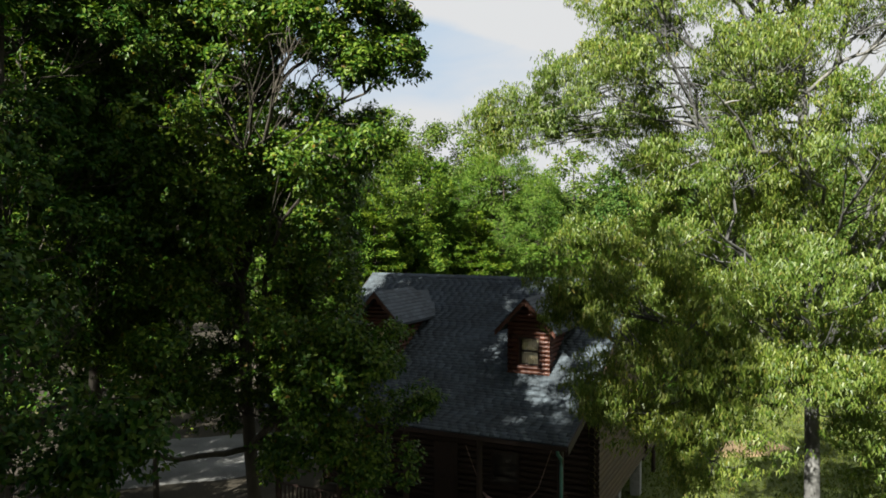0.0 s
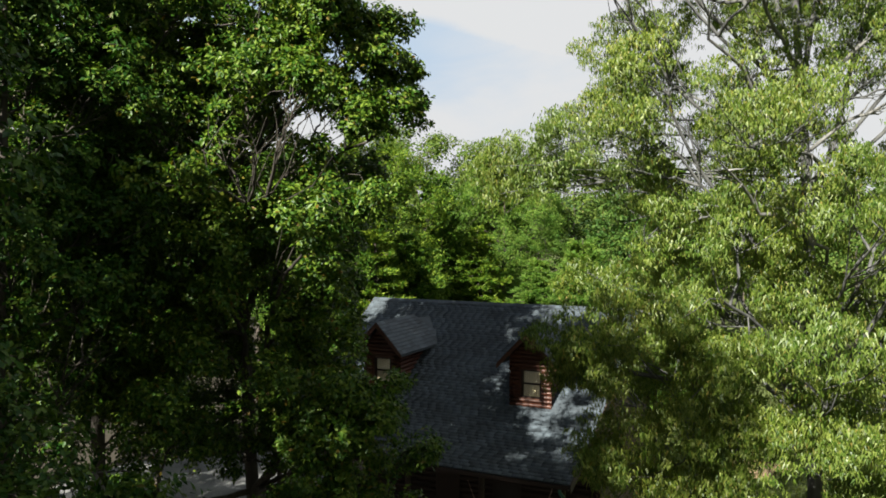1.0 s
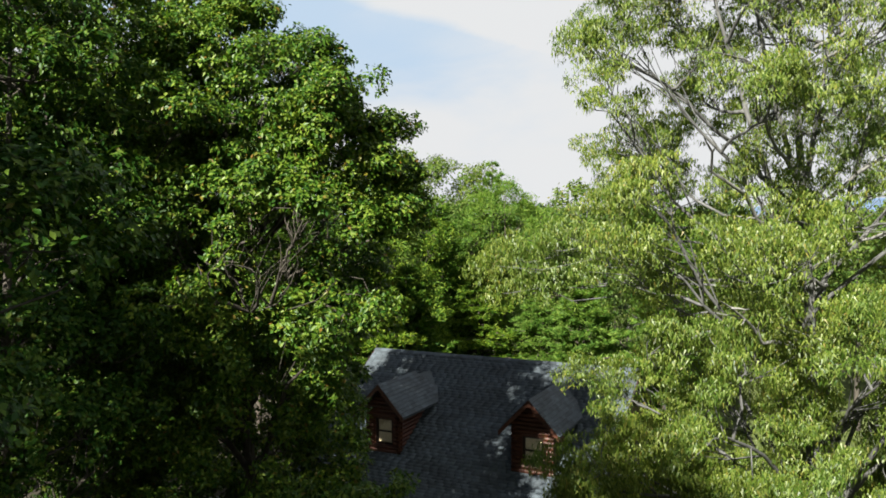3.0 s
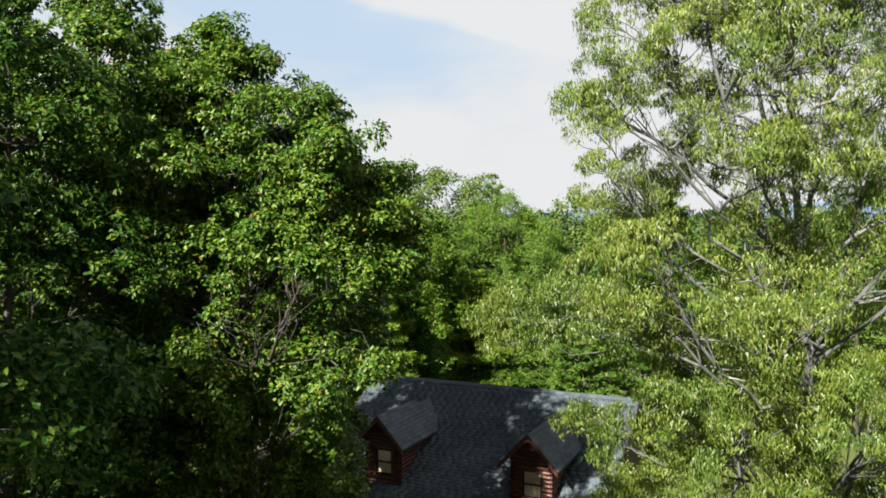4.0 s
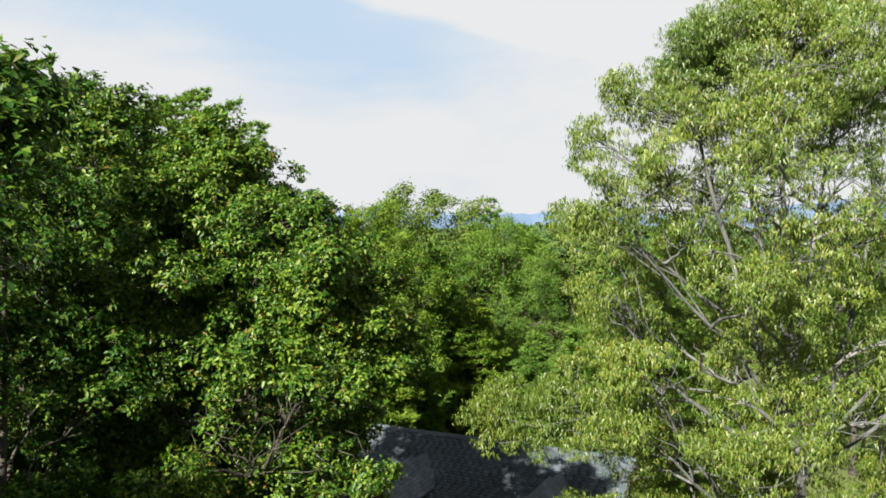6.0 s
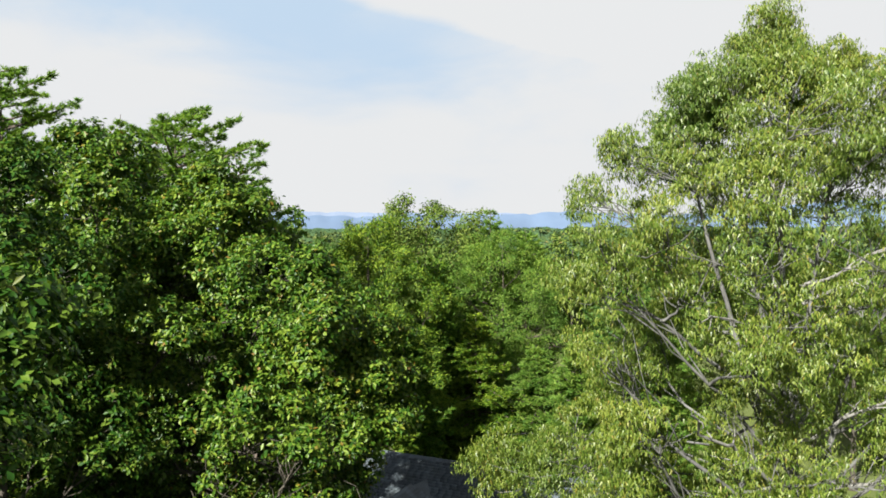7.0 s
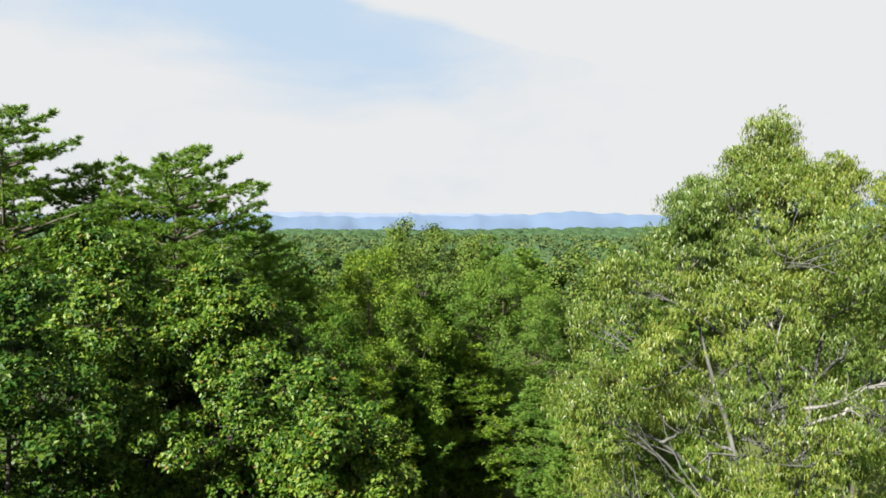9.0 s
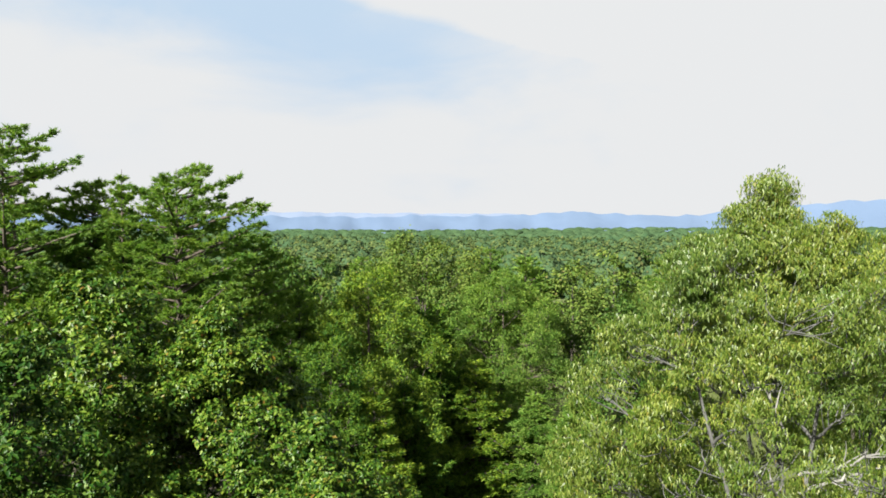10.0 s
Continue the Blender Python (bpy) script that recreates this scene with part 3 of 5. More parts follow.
def far_woods():
    """The closed canopy beyond the single trees: thousands of uneven crowns, the nearer ones clad in leaf sprays."""
    rng = np.random.default_rng(11)
    n = 3000
    d = 125 * (3300 / 125) ** rng.uniform(0, 1, n) ** 0.9
    ang = rng.uniform(-0.75, 0.75, n)
    x, y = d * np.sin(ang), d * np.cos(ang)
    r = rng.uniform(3.2, 6.0, n) * np.clip(d / 420, 1, 6)
    hgt = rng.uniform(12.5, 18.0, n) + 3.0 * np.sin(x * 0.006 + 1) * np.sin(y * 0.004) + np.clip((d - 900) / 2400, 0, 1) ** 1.3 * (8 + 10 * np.clip(x / 900 + 0.2, 0, 1))
    z0 = ground_height(x, y)
    seg, ring = 8, 4
    th = np.arange(seg) * 2 * np.pi / seg
    ph = np.array([0.05, 0.55, 1.05, 1.5])
    sx = np.concatenate([np.outer(np.sin(ph), np.cos(th)).ravel(), [0]])
    sy = np.concatenate([np.outer(np.sin(ph), np.sin(th)).ravel(), [0]])
    sz = np.concatenate([np.repeat(np.cos(ph), seg), [1.02]])
    jit = 1 + rng.normal(0, 0.10, (n, len(sx)))
    hr = np.minimum(r * 0.85, 11)
    low = np.where(d < 1200, 0.9, 1.0)
    v = np.stack([x[:, None] + (low * r)[:, None] * sx * jit, y[:, None] + (low * r)[:, None] * sy * jit, (z0 + hgt - hr)[:, None] + (low * hr)[:, None] * sz * jit], -1)
    k, k2 = np.arange(seg), (np.arange(seg) + 1) % seg
    q = np.concatenate([np.stack([i * seg + k, (i + 1) * seg + k, (i + 1) * seg + k2, i * seg + k2], 1) for i in range(ring - 1)])
    F = (q[None] + np.arange(n)[:, None, None] * len(sx)).reshape(-1, 4)
    t = np.stack([np.full(seg, len(sx) - 1), k, k2], 1)
    T = (t[None] + np.arange(n)[:, None, None] * len(sx)).reshape(-1, 3)
    root = tagged(new("far_woods"), "dense green treetops of the distant forest", "woods", "", "stuff")
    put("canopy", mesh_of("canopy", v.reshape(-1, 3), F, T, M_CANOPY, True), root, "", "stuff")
    # leaf sprays over the crowns, thickest on the nearest
    vs = []
    for lo, hi, per, big in ((0, 230, 180, 0.12), (230, 480, 80, 0.06), (480, 1200, 28, 0.1)):
        near = np.where((d >= lo) & (d < hi) & (np.abs(ang) < 0.6))[0]
        c = np.stack([x, y, z0 + hgt - hr], 1)[near]
        u = unit(rng.normal(size=(len(near), per, 3)) + np.array([0, -0.5, 0.6]))
        u[..., 2] = np.abs(u[..., 2])
        p = c[:, None] + u * np.stack([r, r, hr], 1)[near][:, None] * rng.uniform(0.86, 1.08, (len(near), per, 1))
        size = (big + 0.0016 * d[near])[:, None, None] * rng.uniform(0.6, 1.4, (len(near), per, 1))
        nr = unit(u + rng.normal(size=u.shape) * 0.4)
        a1 = unit(np.cross(nr, rng.normal(size=u.shape)))
        a2 = np.cross(nr, a1)
        vs.append(np.stack([p - a1 * size, p - a2 * size * 0.65 + nr * size * 0.15, p + a1 * size, p + a2 * size * 0.65 - nr * size * 0.2], 2).reshape(-1, 3))
    v = np.concatenate(vs)
    i = np.arange(len(v) // 4)[:, None] * 4
    t = np.concatenate([i + [0, 1, 2], i + [0, 2, 3]], 1).reshape(-1, 3)
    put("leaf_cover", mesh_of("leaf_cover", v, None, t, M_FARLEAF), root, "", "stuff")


def ridge(name, dist, half, base, crest, mat, label, seed, x0=-0.95, x1=0.95):
    """A mountain chain as a folded slope across the view."""
    rng = np.random.default_rng(seed)
    n, m = 240, 14
    a = np.linspace(x0, x1, n)
    hgt = crest(a) + sum(rng.uniform(0.5, 1) * 10 / k * np.sin(a * (9 * k) + rng.uniform(0, 6.28)) for k in (1, 2, 4, 7)) * 0.5 + sum(rng.uniform(1.0, 3.0) * np.sin(a * f + rng.uniform(0, 6.28)) for f in (60, 95, 140, 210, 300))
    g = np.linspace(0, 1, m)
    A, G = np.meshgrid(a, g, indexing="ij")
    fold = 60 * np.sin(A * 55 + 2 * G) * (1 - G) + 35 * np.sin(A * 110 + 1) * (1 - G)
    D = dist - half * (1 - G) + fold
    Z = base + (hgt[:, None] - base) * G ** 1.3
    v = np.stack([D * np.sin(A), D * np.cos(A), Z], -1).reshape(-1, 3)
    i = np.arange(n - 1)[:, None] * m + np.arange(m - 1)[None]
    f = np.stack([i, i + m, i + m + 1, i + 1], -1).reshape(-1, 4)
    tagged(put(name, mesh_of(name, v, f, None, mat, True)), label, "mountains", "", "structure")


build_ground()
patch_sheet("driveway", -11.0, 36.0, 7.5, 4.0, 0.2, M_GRAVEL, "pale grey gravel driveway beside the cabin", "driveway", 3)
patch_sheet("bare_patch", 15.4, 37.2, 2.2, 1.3, 0.3, M_DIRT, "bare tan soil patch in the lawn", "soil", 4)
far_woods()
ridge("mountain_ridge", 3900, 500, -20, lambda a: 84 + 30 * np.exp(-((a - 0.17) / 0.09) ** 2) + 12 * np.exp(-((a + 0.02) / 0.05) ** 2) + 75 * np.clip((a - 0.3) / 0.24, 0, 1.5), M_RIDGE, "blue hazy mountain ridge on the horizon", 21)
ridge("far_mountain_ridge", 4700, 500, -20, lambda a: 112 + 8 * np.sin(a * 7 + 2.2) + 14 * np.exp(-((a + 0.22) / 0.06) ** 2), M_RIDGE_FAR, "pale blue hazed farther mountain ridge on the horizon", 22)

# ---- the cabin: local x along the ridge, local y to the back, corner of the front eave at the origin ----
CABIN = tagged(new("log_cabin"), "one-and-a-half-storey log cabin with grey shingle roof and two dormers", "house")
CABIN.matrix_world = pose(3.34, 19.98, 0, 0, 0, -25.6)
RIDGE_Y, EAVE_Z, BREAK_Y, BREAK_Z, RIDGE_Z = 7.75, 5.15, 2.6, 6.1, 9.14
LEFT, RIGHT, FLARE = -10.36, 0.0, 0.34
DORMERS = (-2.16, -7.62)


def roof_z(y):
    y = min(y, 2 * RIDGE_Y - y)
    return EAVE_Z + (BREAK_Z - EAVE_Z) * y / BREAK_Y if y < BREAK_Y else BREAK_Z + (RIDGE_Z - BREAK_Z) * (y - BREAK_Y) / (RIDGE_Y - BREAK_Y)


def roof_edge(y):
    """How far the rake runs out past the eave's corner; the gables lean out towards the ridge."""
    return FLARE * min(y, 2 * RIDGE_Y - y) / RIDGE_Y


def build_roof():
    ys = [0, BREAK_Y, RIDGE_Y, 2 * RIDGE_Y - BREAK_Y, 2 * RIDGE_Y]
    bm = bmesh.new()
    rows = []
    for dz in (0.0, -0.16):
        rows.append([(bm.verts.new((LEFT - roof_edge(y), y, roof_z(y) + dz)), bm.verts.new((RIGHT + roof_edge(y), y, roof_z(y) + dz))) for y in ys])
    for i in range(4):
        (a, b), (c, d) = rows[0][i], rows[0][i + 1]
        bm.faces.new((a, b, d, c))
        (a2, b2), (c2, d2) = rows[1][i], rows[1][i + 1]
        bm.faces.new((a2, c2, d2, b2))
        bm.faces.new((b, b2, d2, d))
        bm.faces.new((a, c, c2, a2))
    for i in (0, 4):
        (a, b), (a2, b2) = rows[0][i], rows[1][i]
        bm.faces.new((a, a2, b2, b))
    bmesh.ops.recalc_face_normals(bm, faces=bm.faces)
    roof = part("roof", bm, M_SHINGLE, CABIN, "grey asphalt shingle roof")
    # rake boards
    for sx in (0, 1):
        for y0, y1 in ((0, BREAK_Y), (BREAK_Y, RIDGE_Y), (RIDGE_Y, 2 * RIDGE_Y - BREAK_Y), (2 * RIDGE_Y - BREAK_Y, 2 * RIDGE_Y)):
            bm = bmesh.new()
            vs = []
            for y in (y0, y1):
                x = RIGHT + roof_edge(y) + 0.003 if sx else LEFT - roof_edge(y) - 0.003
                o = 0.04 if sx else -0.04
                z = roof_z(y) - 0.01
                vs.append([bm.verts.new(p) for p in ((x, y, z), (x + o, y, z), (x + o, y, z - 0.24), (x, y, z - 0.24))])
            for i in range(4):
                j = (i + 1) % 4
                bm.faces.new((vs[0][i], vs[0][j], vs[1][j], vs[1][i]))
            bm.faces.new(vs[0])
            bm.faces.new(vs[1][::-1])
            bmesh.ops.recalc_face_normals(bm, faces=bm.faces)
            part("rake_board", bm, M_TRIM, CABIN, "dark brown rake board")
    # ridge cap, in short overlapping pieces
    k = 0
    x = LEFT - FLARE
    while x < RIGHT + FLARE - 0.05:
        bm = prism([(RIDGE_Y - 0.16, RIDGE_Z - 0.06), (RIDGE_Y, RIDGE_Z + 0.035 + 0.004 * (k % 2)), (RIDGE_Y + 0.16, RIDGE_Z - 0.06), (RIDGE_Y, RIDGE_Z - 0.02)], "x", x, min(x + 0.31, RIGHT + FLARE + 0.02))
        part("ridge_cap", bm, M_SHINGLE, roof)
        x += 0.305
        k += 1
    # gutter and downspout
    prof = [(-0.13, 0.0), (-0.13, -0.10), (-0.02, -0.10), (-0.02, 0.0), (-0.03, 0.0), (-0.03, -0.09), (-0.12, -0.09), (-0.12, 0.0)]
    bm = prism([(y, EAVE_Z + z - 0.02) for y, z in prof], "x", LEFT, RIGHT)
    part("gutter", bm, M_TRIM, CABIN, "dark brown gutter")
    v, f = tube([(-0.25, -0.07, EAVE_Z - 0.1), (-0.25, -0.02, EAVE_Z - 0.25), (-0.25, 0.28, EAVE_Z - 0.45), (-0.25, 0.3, EAVE_Z - 0.7), (-0.25, 0.3, 2.5), (-0.25, 0.3, 0.15)], [0.05] * 6, 8)
    put("downspout", mesh_of("downspout", v, f, None, M_GUTTER), CABIN, "weathered green downspout")
    return roof


ROOF = build_roof()


def log_row(parent, kind, mat, axis, fixed, lo, hi, z, r=0.11):
    """One round log of a wall, along 'x' or 'y'."""
    g = np.linspace(lo, hi, 4)
    pts = [(q, fixed, z) if axis == "x" else (fixed, q, z) for q in g]
    v, f = tube(pts, [r, r * 1.03, r * 0.98, r], 9)
    put(kind, mesh_of(kind, v, f, None, mat, True), parent)


def build_walls():
    y0, y1, z0 = 3.6, 2 * RIDGE_Y - 3.6, 1.6
    wx0, wx1 = LEFT + 0.2, RIGHT - 0.2
    for name, x in (("gable_wall", wx1), ("gable_wall", wx0)):
        s = -1 if x == wx1 else 1
        xa, xb = sorted((x, x + s * 0.14))
        out = [(y0, z0), (y1, z0), (y1, roof_z(y1) - 0.18), (RIDGE_Y, RIDGE_Z - 0.18), (y0, roof_z(y0) - 0.18)]
        w = part(name, prism(out, "x", xa, xb), M_SIDING, CABIN, "brown log gable wall")
        z = z0 + 0.1
        while z < RIDGE_Z - 0.4:
            lo, hi = y0 - 0.18, y1 + 0.18
            if z + 0.3 > roof_z(y0):
                ya = next((q for q in np.arange(y0, RIDGE_Y, 0.05) if roof_z(q) > z + 0.3), RIDGE_Y)
                lo, hi = ya, 2 * RIDGE_Y - ya
            if hi - lo > 0.3:
                log_row(w, "log", M_SIDING, "y", x, lo, hi, z)
            z += 0.2
    for name, y in (("front_wall", y0), ("back_wall", y1)):
        s = 1 if y == y0 else -1
        ya, yb = sorted((y, y + s * 0.14))
        # porch shade is put into these walls by the dark trim colour
        w = part(name, box(wx0 + 0.15, wx1 - 0.15, ya, yb, z0, roof_z(y) - 0.2), M_TRIM, CABIN, "log wall under the porch roof, darkened for its shade")
        z = z0 + 0.2
        while z < roof_z(y0) - 0.3:
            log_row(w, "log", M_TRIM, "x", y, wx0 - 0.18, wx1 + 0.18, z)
            z += 0.2
    # front door and two porch windows in the deep shade of the porch
    d = part("door", box(-5.7, -4.8, y0 - 0.16, y0 - 0.11, z0 + 0.12, z0 + 2.15, 0.01), M_TRIM, CABIN, "dark brown porch door")
    part("door_panel", box(-5.55, -4.95, y0 - 0.18, y0 - 0.162, z0 + 0.3, z0 + 1.0, 0.006), M_TRIM, d)
    for x in (-8.6, -3.1):
        w = part("porch_window", box(x - 0.5, x + 0.5, y0 - 0.16, y0 - 0.112, z0 + 0.9, z0 + 2.1, 0.01), M_TRIM, CABIN, "dark framed porch window")
        part("pane", box(x - 0.43, x + 0.43, y0 - 0.172, y0 - 0.163, z0 + 0.97, z0 + 2.03), M_GLASS, w)
    # foundation piers, porch decks and posts
    for yy in (y0 + 0.2, RIDGE_Y, y1 - 0.2):
        for xx in (wx0 + 0.2, -5.3, wx1 - 0.25):
            part("pier", box(xx - 0.2, xx + 0.2, yy - 0.2, yy + 0.2, -0.1, z0 - 0.002, 0.01), M_CONC, CABIN, "pale concrete pier")
    part("floor_frame", box(wx0 + 0.16, wx1 - 0.16, y0 + 0.16, y1 - 0.16, z0 - 0.25, z0 - 0.004), M_TRIM, CABIN, "dark floor frame")
    for ya, yb in ((0.35, y0 - 0.16), (y1 + 0.16, 2 * RIDGE_Y - 0.35)):
        deck = part("porch_frame", box(wx0, wx1, ya, yb, z0 - 0.25, z0 - 0.03), M_TRIM, CABIN, "dark porch frame")
        y = ya
        while y < yb - 0.1:
            part("deck_board", box(wx0 - 0.02, wx1 + 0.02, y, min(y + 0.135, yb), z0 - 0.028, z0), M_DECK, deck)
            y += 0.142
        front = ya + 0.12 if ya < 4 else yb - 0.12
        for k in range(5):
            x = wx0 + 0.12 + (wx1 - wx0 - 0.24) * k / 4
            top = roof_z(front) - 0.18
            v, f = tube([(x, front, -0.1), (x, front, 2.0), (x, front, top)], [0.095, 0.09, 0.085], 10)
            put("porch_post", mesh_of("porch_post", v, f, None, M_TRIM, True), CABIN, "dark round log porch post")
        for zz in (z0 + 0.15, z0 + 0.92):
            part("porch_rail", box(wx0 + 0.1, wx1 - 0.1, front - 0.03, front + 0.03, zz, zz + 0.07, 0.008), M_TRIM, CABIN)
        x = wx0 + 0.25
        while x < wx1 - 0.2:
            part("baluster", box(x - 0.02, x + 0.02, front - 0.02, front + 0.02, z0 + 0.222, z0 + 0.918), M_TRIM, CABIN)
            x += 0.16


build_walls()


def build_dormer(cx):
    y0, z0, half, eave, peak = 3.12, 6.38, 0.60, 7.80, 8.84
    yb = 6.7                              # where the dormer's ridge runs into the main roof
    sink = peak - 0.1 - roof_z(yb)       # its ridge falls a little towards the back
    slope = (peak - eave) / (half + 0.38)
    out = [(cx - half, z0 - 0.2), (cx + half, z0 - 0.2), (cx + half, peak - slope * half - 0.1), (cx, peak - 0.1), (cx - half, peak - slope * half - 0.1)]
    d = part("dormer", prism(out, "y", y0 + 0.22, y0 + 1.6), M_LOG, CABIN, "red-stained log dormer")
    wx, wz0, wz1 = 0.34, 6.64, 7.56
    # face, left open for the window
    for xa, xb, za, zb in ((cx - half, cx - wx, z0 - 0.1, wz1), (cx + wx, cx + half, z0 - 0.1, wz1), (cx - wx, cx + wx, z0 - 0.1, wz0)):
        part("face_board", box(xa, xb, y0, y0 + 0.2, za, zb), M_LOG, d)
    part("gable_face", prism([(cx - half, wz1 + 0.002), (cx + half, wz1 + 0.002), (cx + half, peak - slope * half - 0.1), (cx, peak - 0.1), (cx - half, peak - slope * half - 0.1)], "y", y0, y0 + 0.2), M_LOG, d)
    z = z0 + 0.06
    while z < peak - 0.25:
        w = half + 0.1 if z < peak - slope * half - 0.2 else max(0.0, (peak - 0.18 - z) / slope)
        if z < wz0 - 0.03 or z > wz1 + 0.05:
            if w > 0.12:
                log_row(d, "log", M_LOG, "x", y0 - 0.01, cx - w, cx + w, z, 0.075)
        else:
            for s in (-1, 1):
                a, b = sorted((cx + s * (wx + 0.05), cx + s * w))
                log_row(d, "log", M_LOG, "x", y0 - 0.01, a, b, z, 0.075)
        for s in (-1, 1):
            if z < eave - 0.1:
                ya = y0 - 0.12
                yy = BREAK_Y + (z + 0.1 - BREAK_Z) / (RIDGE_Z - BREAK_Z) * (RIDGE_Y - BREAK_Y)
                log_row(d, "log", M_LOG, "y", cx + s * half, ya, max(yy, y0 + 0.3), z + 0.07, 0.07)
        z += 0.14
    # window: frame, sash bar, pane, curtain
    w = part("dormer_window", box(cx - wx, cx + wx, y0 + 0.16, y0 + 0.2, wz0, wz1), M_TRIM, d, "small sash window with pale curtains")
    for xa, xb, za, zb in ((cx - wx, cx - wx + 0.05, wz0, wz1), (cx + wx - 0.05, cx + wx, wz0, wz1), (cx - wx + 0.05, cx + wx - 0.05, wz0, wz0 + 0.05), (cx - wx + 0.05, cx + wx - 0.05, wz1 - 0.05, wz1), (cx - wx + 0.05, cx + wx - 0.05, 7.08, 7.13)):
        part("sash", box(xa, xb, y0 + 0.02, y0 + 0.08, za, zb, 0.006), M_TRIM, w)
    part("pane", box(cx - wx + 0.05, cx + wx - 0.05, y0 + 0.085, y0 + 0.093, wz0 + 0.05, wz1 - 0.05), M_GLASS, w).visible_shadow = False
    bm = bmesh.new()
    n = 24
    cols = []
    for i in range(n + 1):
        x = cx - wx + 0.06 + (2 * wx - 0.12) * i / n
        y = y0 + 0.135 + 0.012 * math.sin(i * 1.9)
        cols.append((bm.verts.new((x, y, wz0 + 0.055)), bm.verts.new((x, y, wz1 - 0.055))))
    for p, q in zip(cols, cols[1:]):
        bm.faces.new((p[0], q[0], q[1], p[1]))
    part("curtain", bm, M_CURTAIN, w, "cream curtain behind the glass")
    # roof of two slabs that run back into the main roof
    for s in (-1, 1):
        bm = bmesh.new()
        front = y0 - 0.42
        e = half + 0.38
        ye = BREAK_Y + (eave - BREAK_Z) / (RIDGE_Z - BREAK_Z) * (RIDGE_Y - BREAK_Y)
        up = [(cx, front, peak), (cx + s * e, front, eave), (cx + s * e, ye + 0.1, eave), (cx, yb + 0.1, peak - sink)]
        a = [bm.verts.new(p) for p in up]
        b = [bm.verts.new((x, y, z - 0.1)) for x, y, z in up]
        bm.faces.new(a)
        bm.faces.new(b[::-1])
        for i in range(4):
            j = (i + 1) % 4
            bm.faces.new((a[i], b[i], b[j], a[j]))
        bmesh.ops.recalc_face_normals(bm, faces=bm.faces)
        slab = part("dormer_roof", bm, M_SHINGLE, d, "grey shingle dormer roof")
        rng = np.random.default_rng(140 + s)
        ln = math.hypot(e, peak - eave)
        rows = int(ln / 0.13)
        verts, quads = [], []
        nx, nz = (peak - eave) / ln, e / ln
        for r in range(rows):
            g0, g1 = r / rows, min((r + 1.12) / rows, 1.0)
            back = ye + (yb - ye) * (1 - g1) - 0.02
            y = front - 0.015 - rng.uniform(0, 0.2)
            while y < back:
                yn = min(y + rng.uniform(0.2, 0.34), back)
                t0, t1 = 0.012 + rng.uniform(0, 0.006), 0.004
                k = len(verts)
                low, high = 1 - g0 if r else 1.02, 1 - g1
                a0, a1 = max(y, front - 0.015) + 0.004, yn - 0.004
                if a1 > a0:
                    for gg, tt in ((low, t0), (high, t1)):
                        for yy in (a0, a1):
                            verts.append((cx + s * (e * gg + nx * tt), yy, peak - (peak - eave) * gg + nz * tt))
                    for yy in (a0, a1):
                        verts.append((cx + s * e * low, yy, peak - (peak - eave) * low - 0.004))
                    quads += [(k, k + 1, k + 3, k + 2), (k, k + 1, k + 5, k + 4)]
                y = yn
        put("shingle_cover", mesh_of("shingle_cover", verts, quads, None, M_SHINGLE), slab, "", "stuff")
        part("barge_board", prism([(cx, peak - 0.02), (cx + s * (e + 0.02), eave - 0.03), (cx + s * (e + 0.02), eave - 0.19), (cx, peak - 0.2)], "y", front - 0.04, front - 0.003), M_LOG, d, "red-stained barge board")
    return d


for cx in DORMERS:
    build_dormer(cx)


def hammock():
    n, m = 12, 5
    v = []
    for i in range(n + 1):
        g = i / n
        for j in range(m + 1):
            q = j / m - 0.5
            wide = 0.55 * math.sin(math.pi * min(max(g, 0.03), 0.97)) + 0.05
            v.append((g * 1.7, q * wide, 0.5 * (2 * g - 1) ** 2 + 0.28 * g - 0.10 * (1 - 4 * q * q) * math.sin(math.pi * g)))
    f = [(i * (m + 1) + j, (i + 1) * (m + 1) + j, (i + 1) * (m + 1) + j + 1, i * (m + 1) + j + 1) for i in range(n) for j in range(m)]
    root = tagged(new("hammock"), "faded pink cloth hammock slung on the porch", "hammock")
    root.matrix_world = CABIN.matrix_world @ pose(-3.0, 1.3, 2.55, 0, 0, 10)
    ob = put("cloth", mesh_of("cloth", v, f, None, M_CLOTH, True), root)
    ob.modifiers.new("thick", "SOLIDIFY").thickness = 0.012
    for a, b in (((0, 0, 0.5), (-0.5, -0.1, 1.9)), ((1.7, 0, 0.78), (2.1, 0.1, 2.0))):
        vv, ff = tube([a, tuple((p + q) / 2 for p, q in zip(a, b)), b], [0.012] * 3, 5)
        put("rope", mesh_of("rope", vv, ff, None, M_CLOTH), root)


hammock()

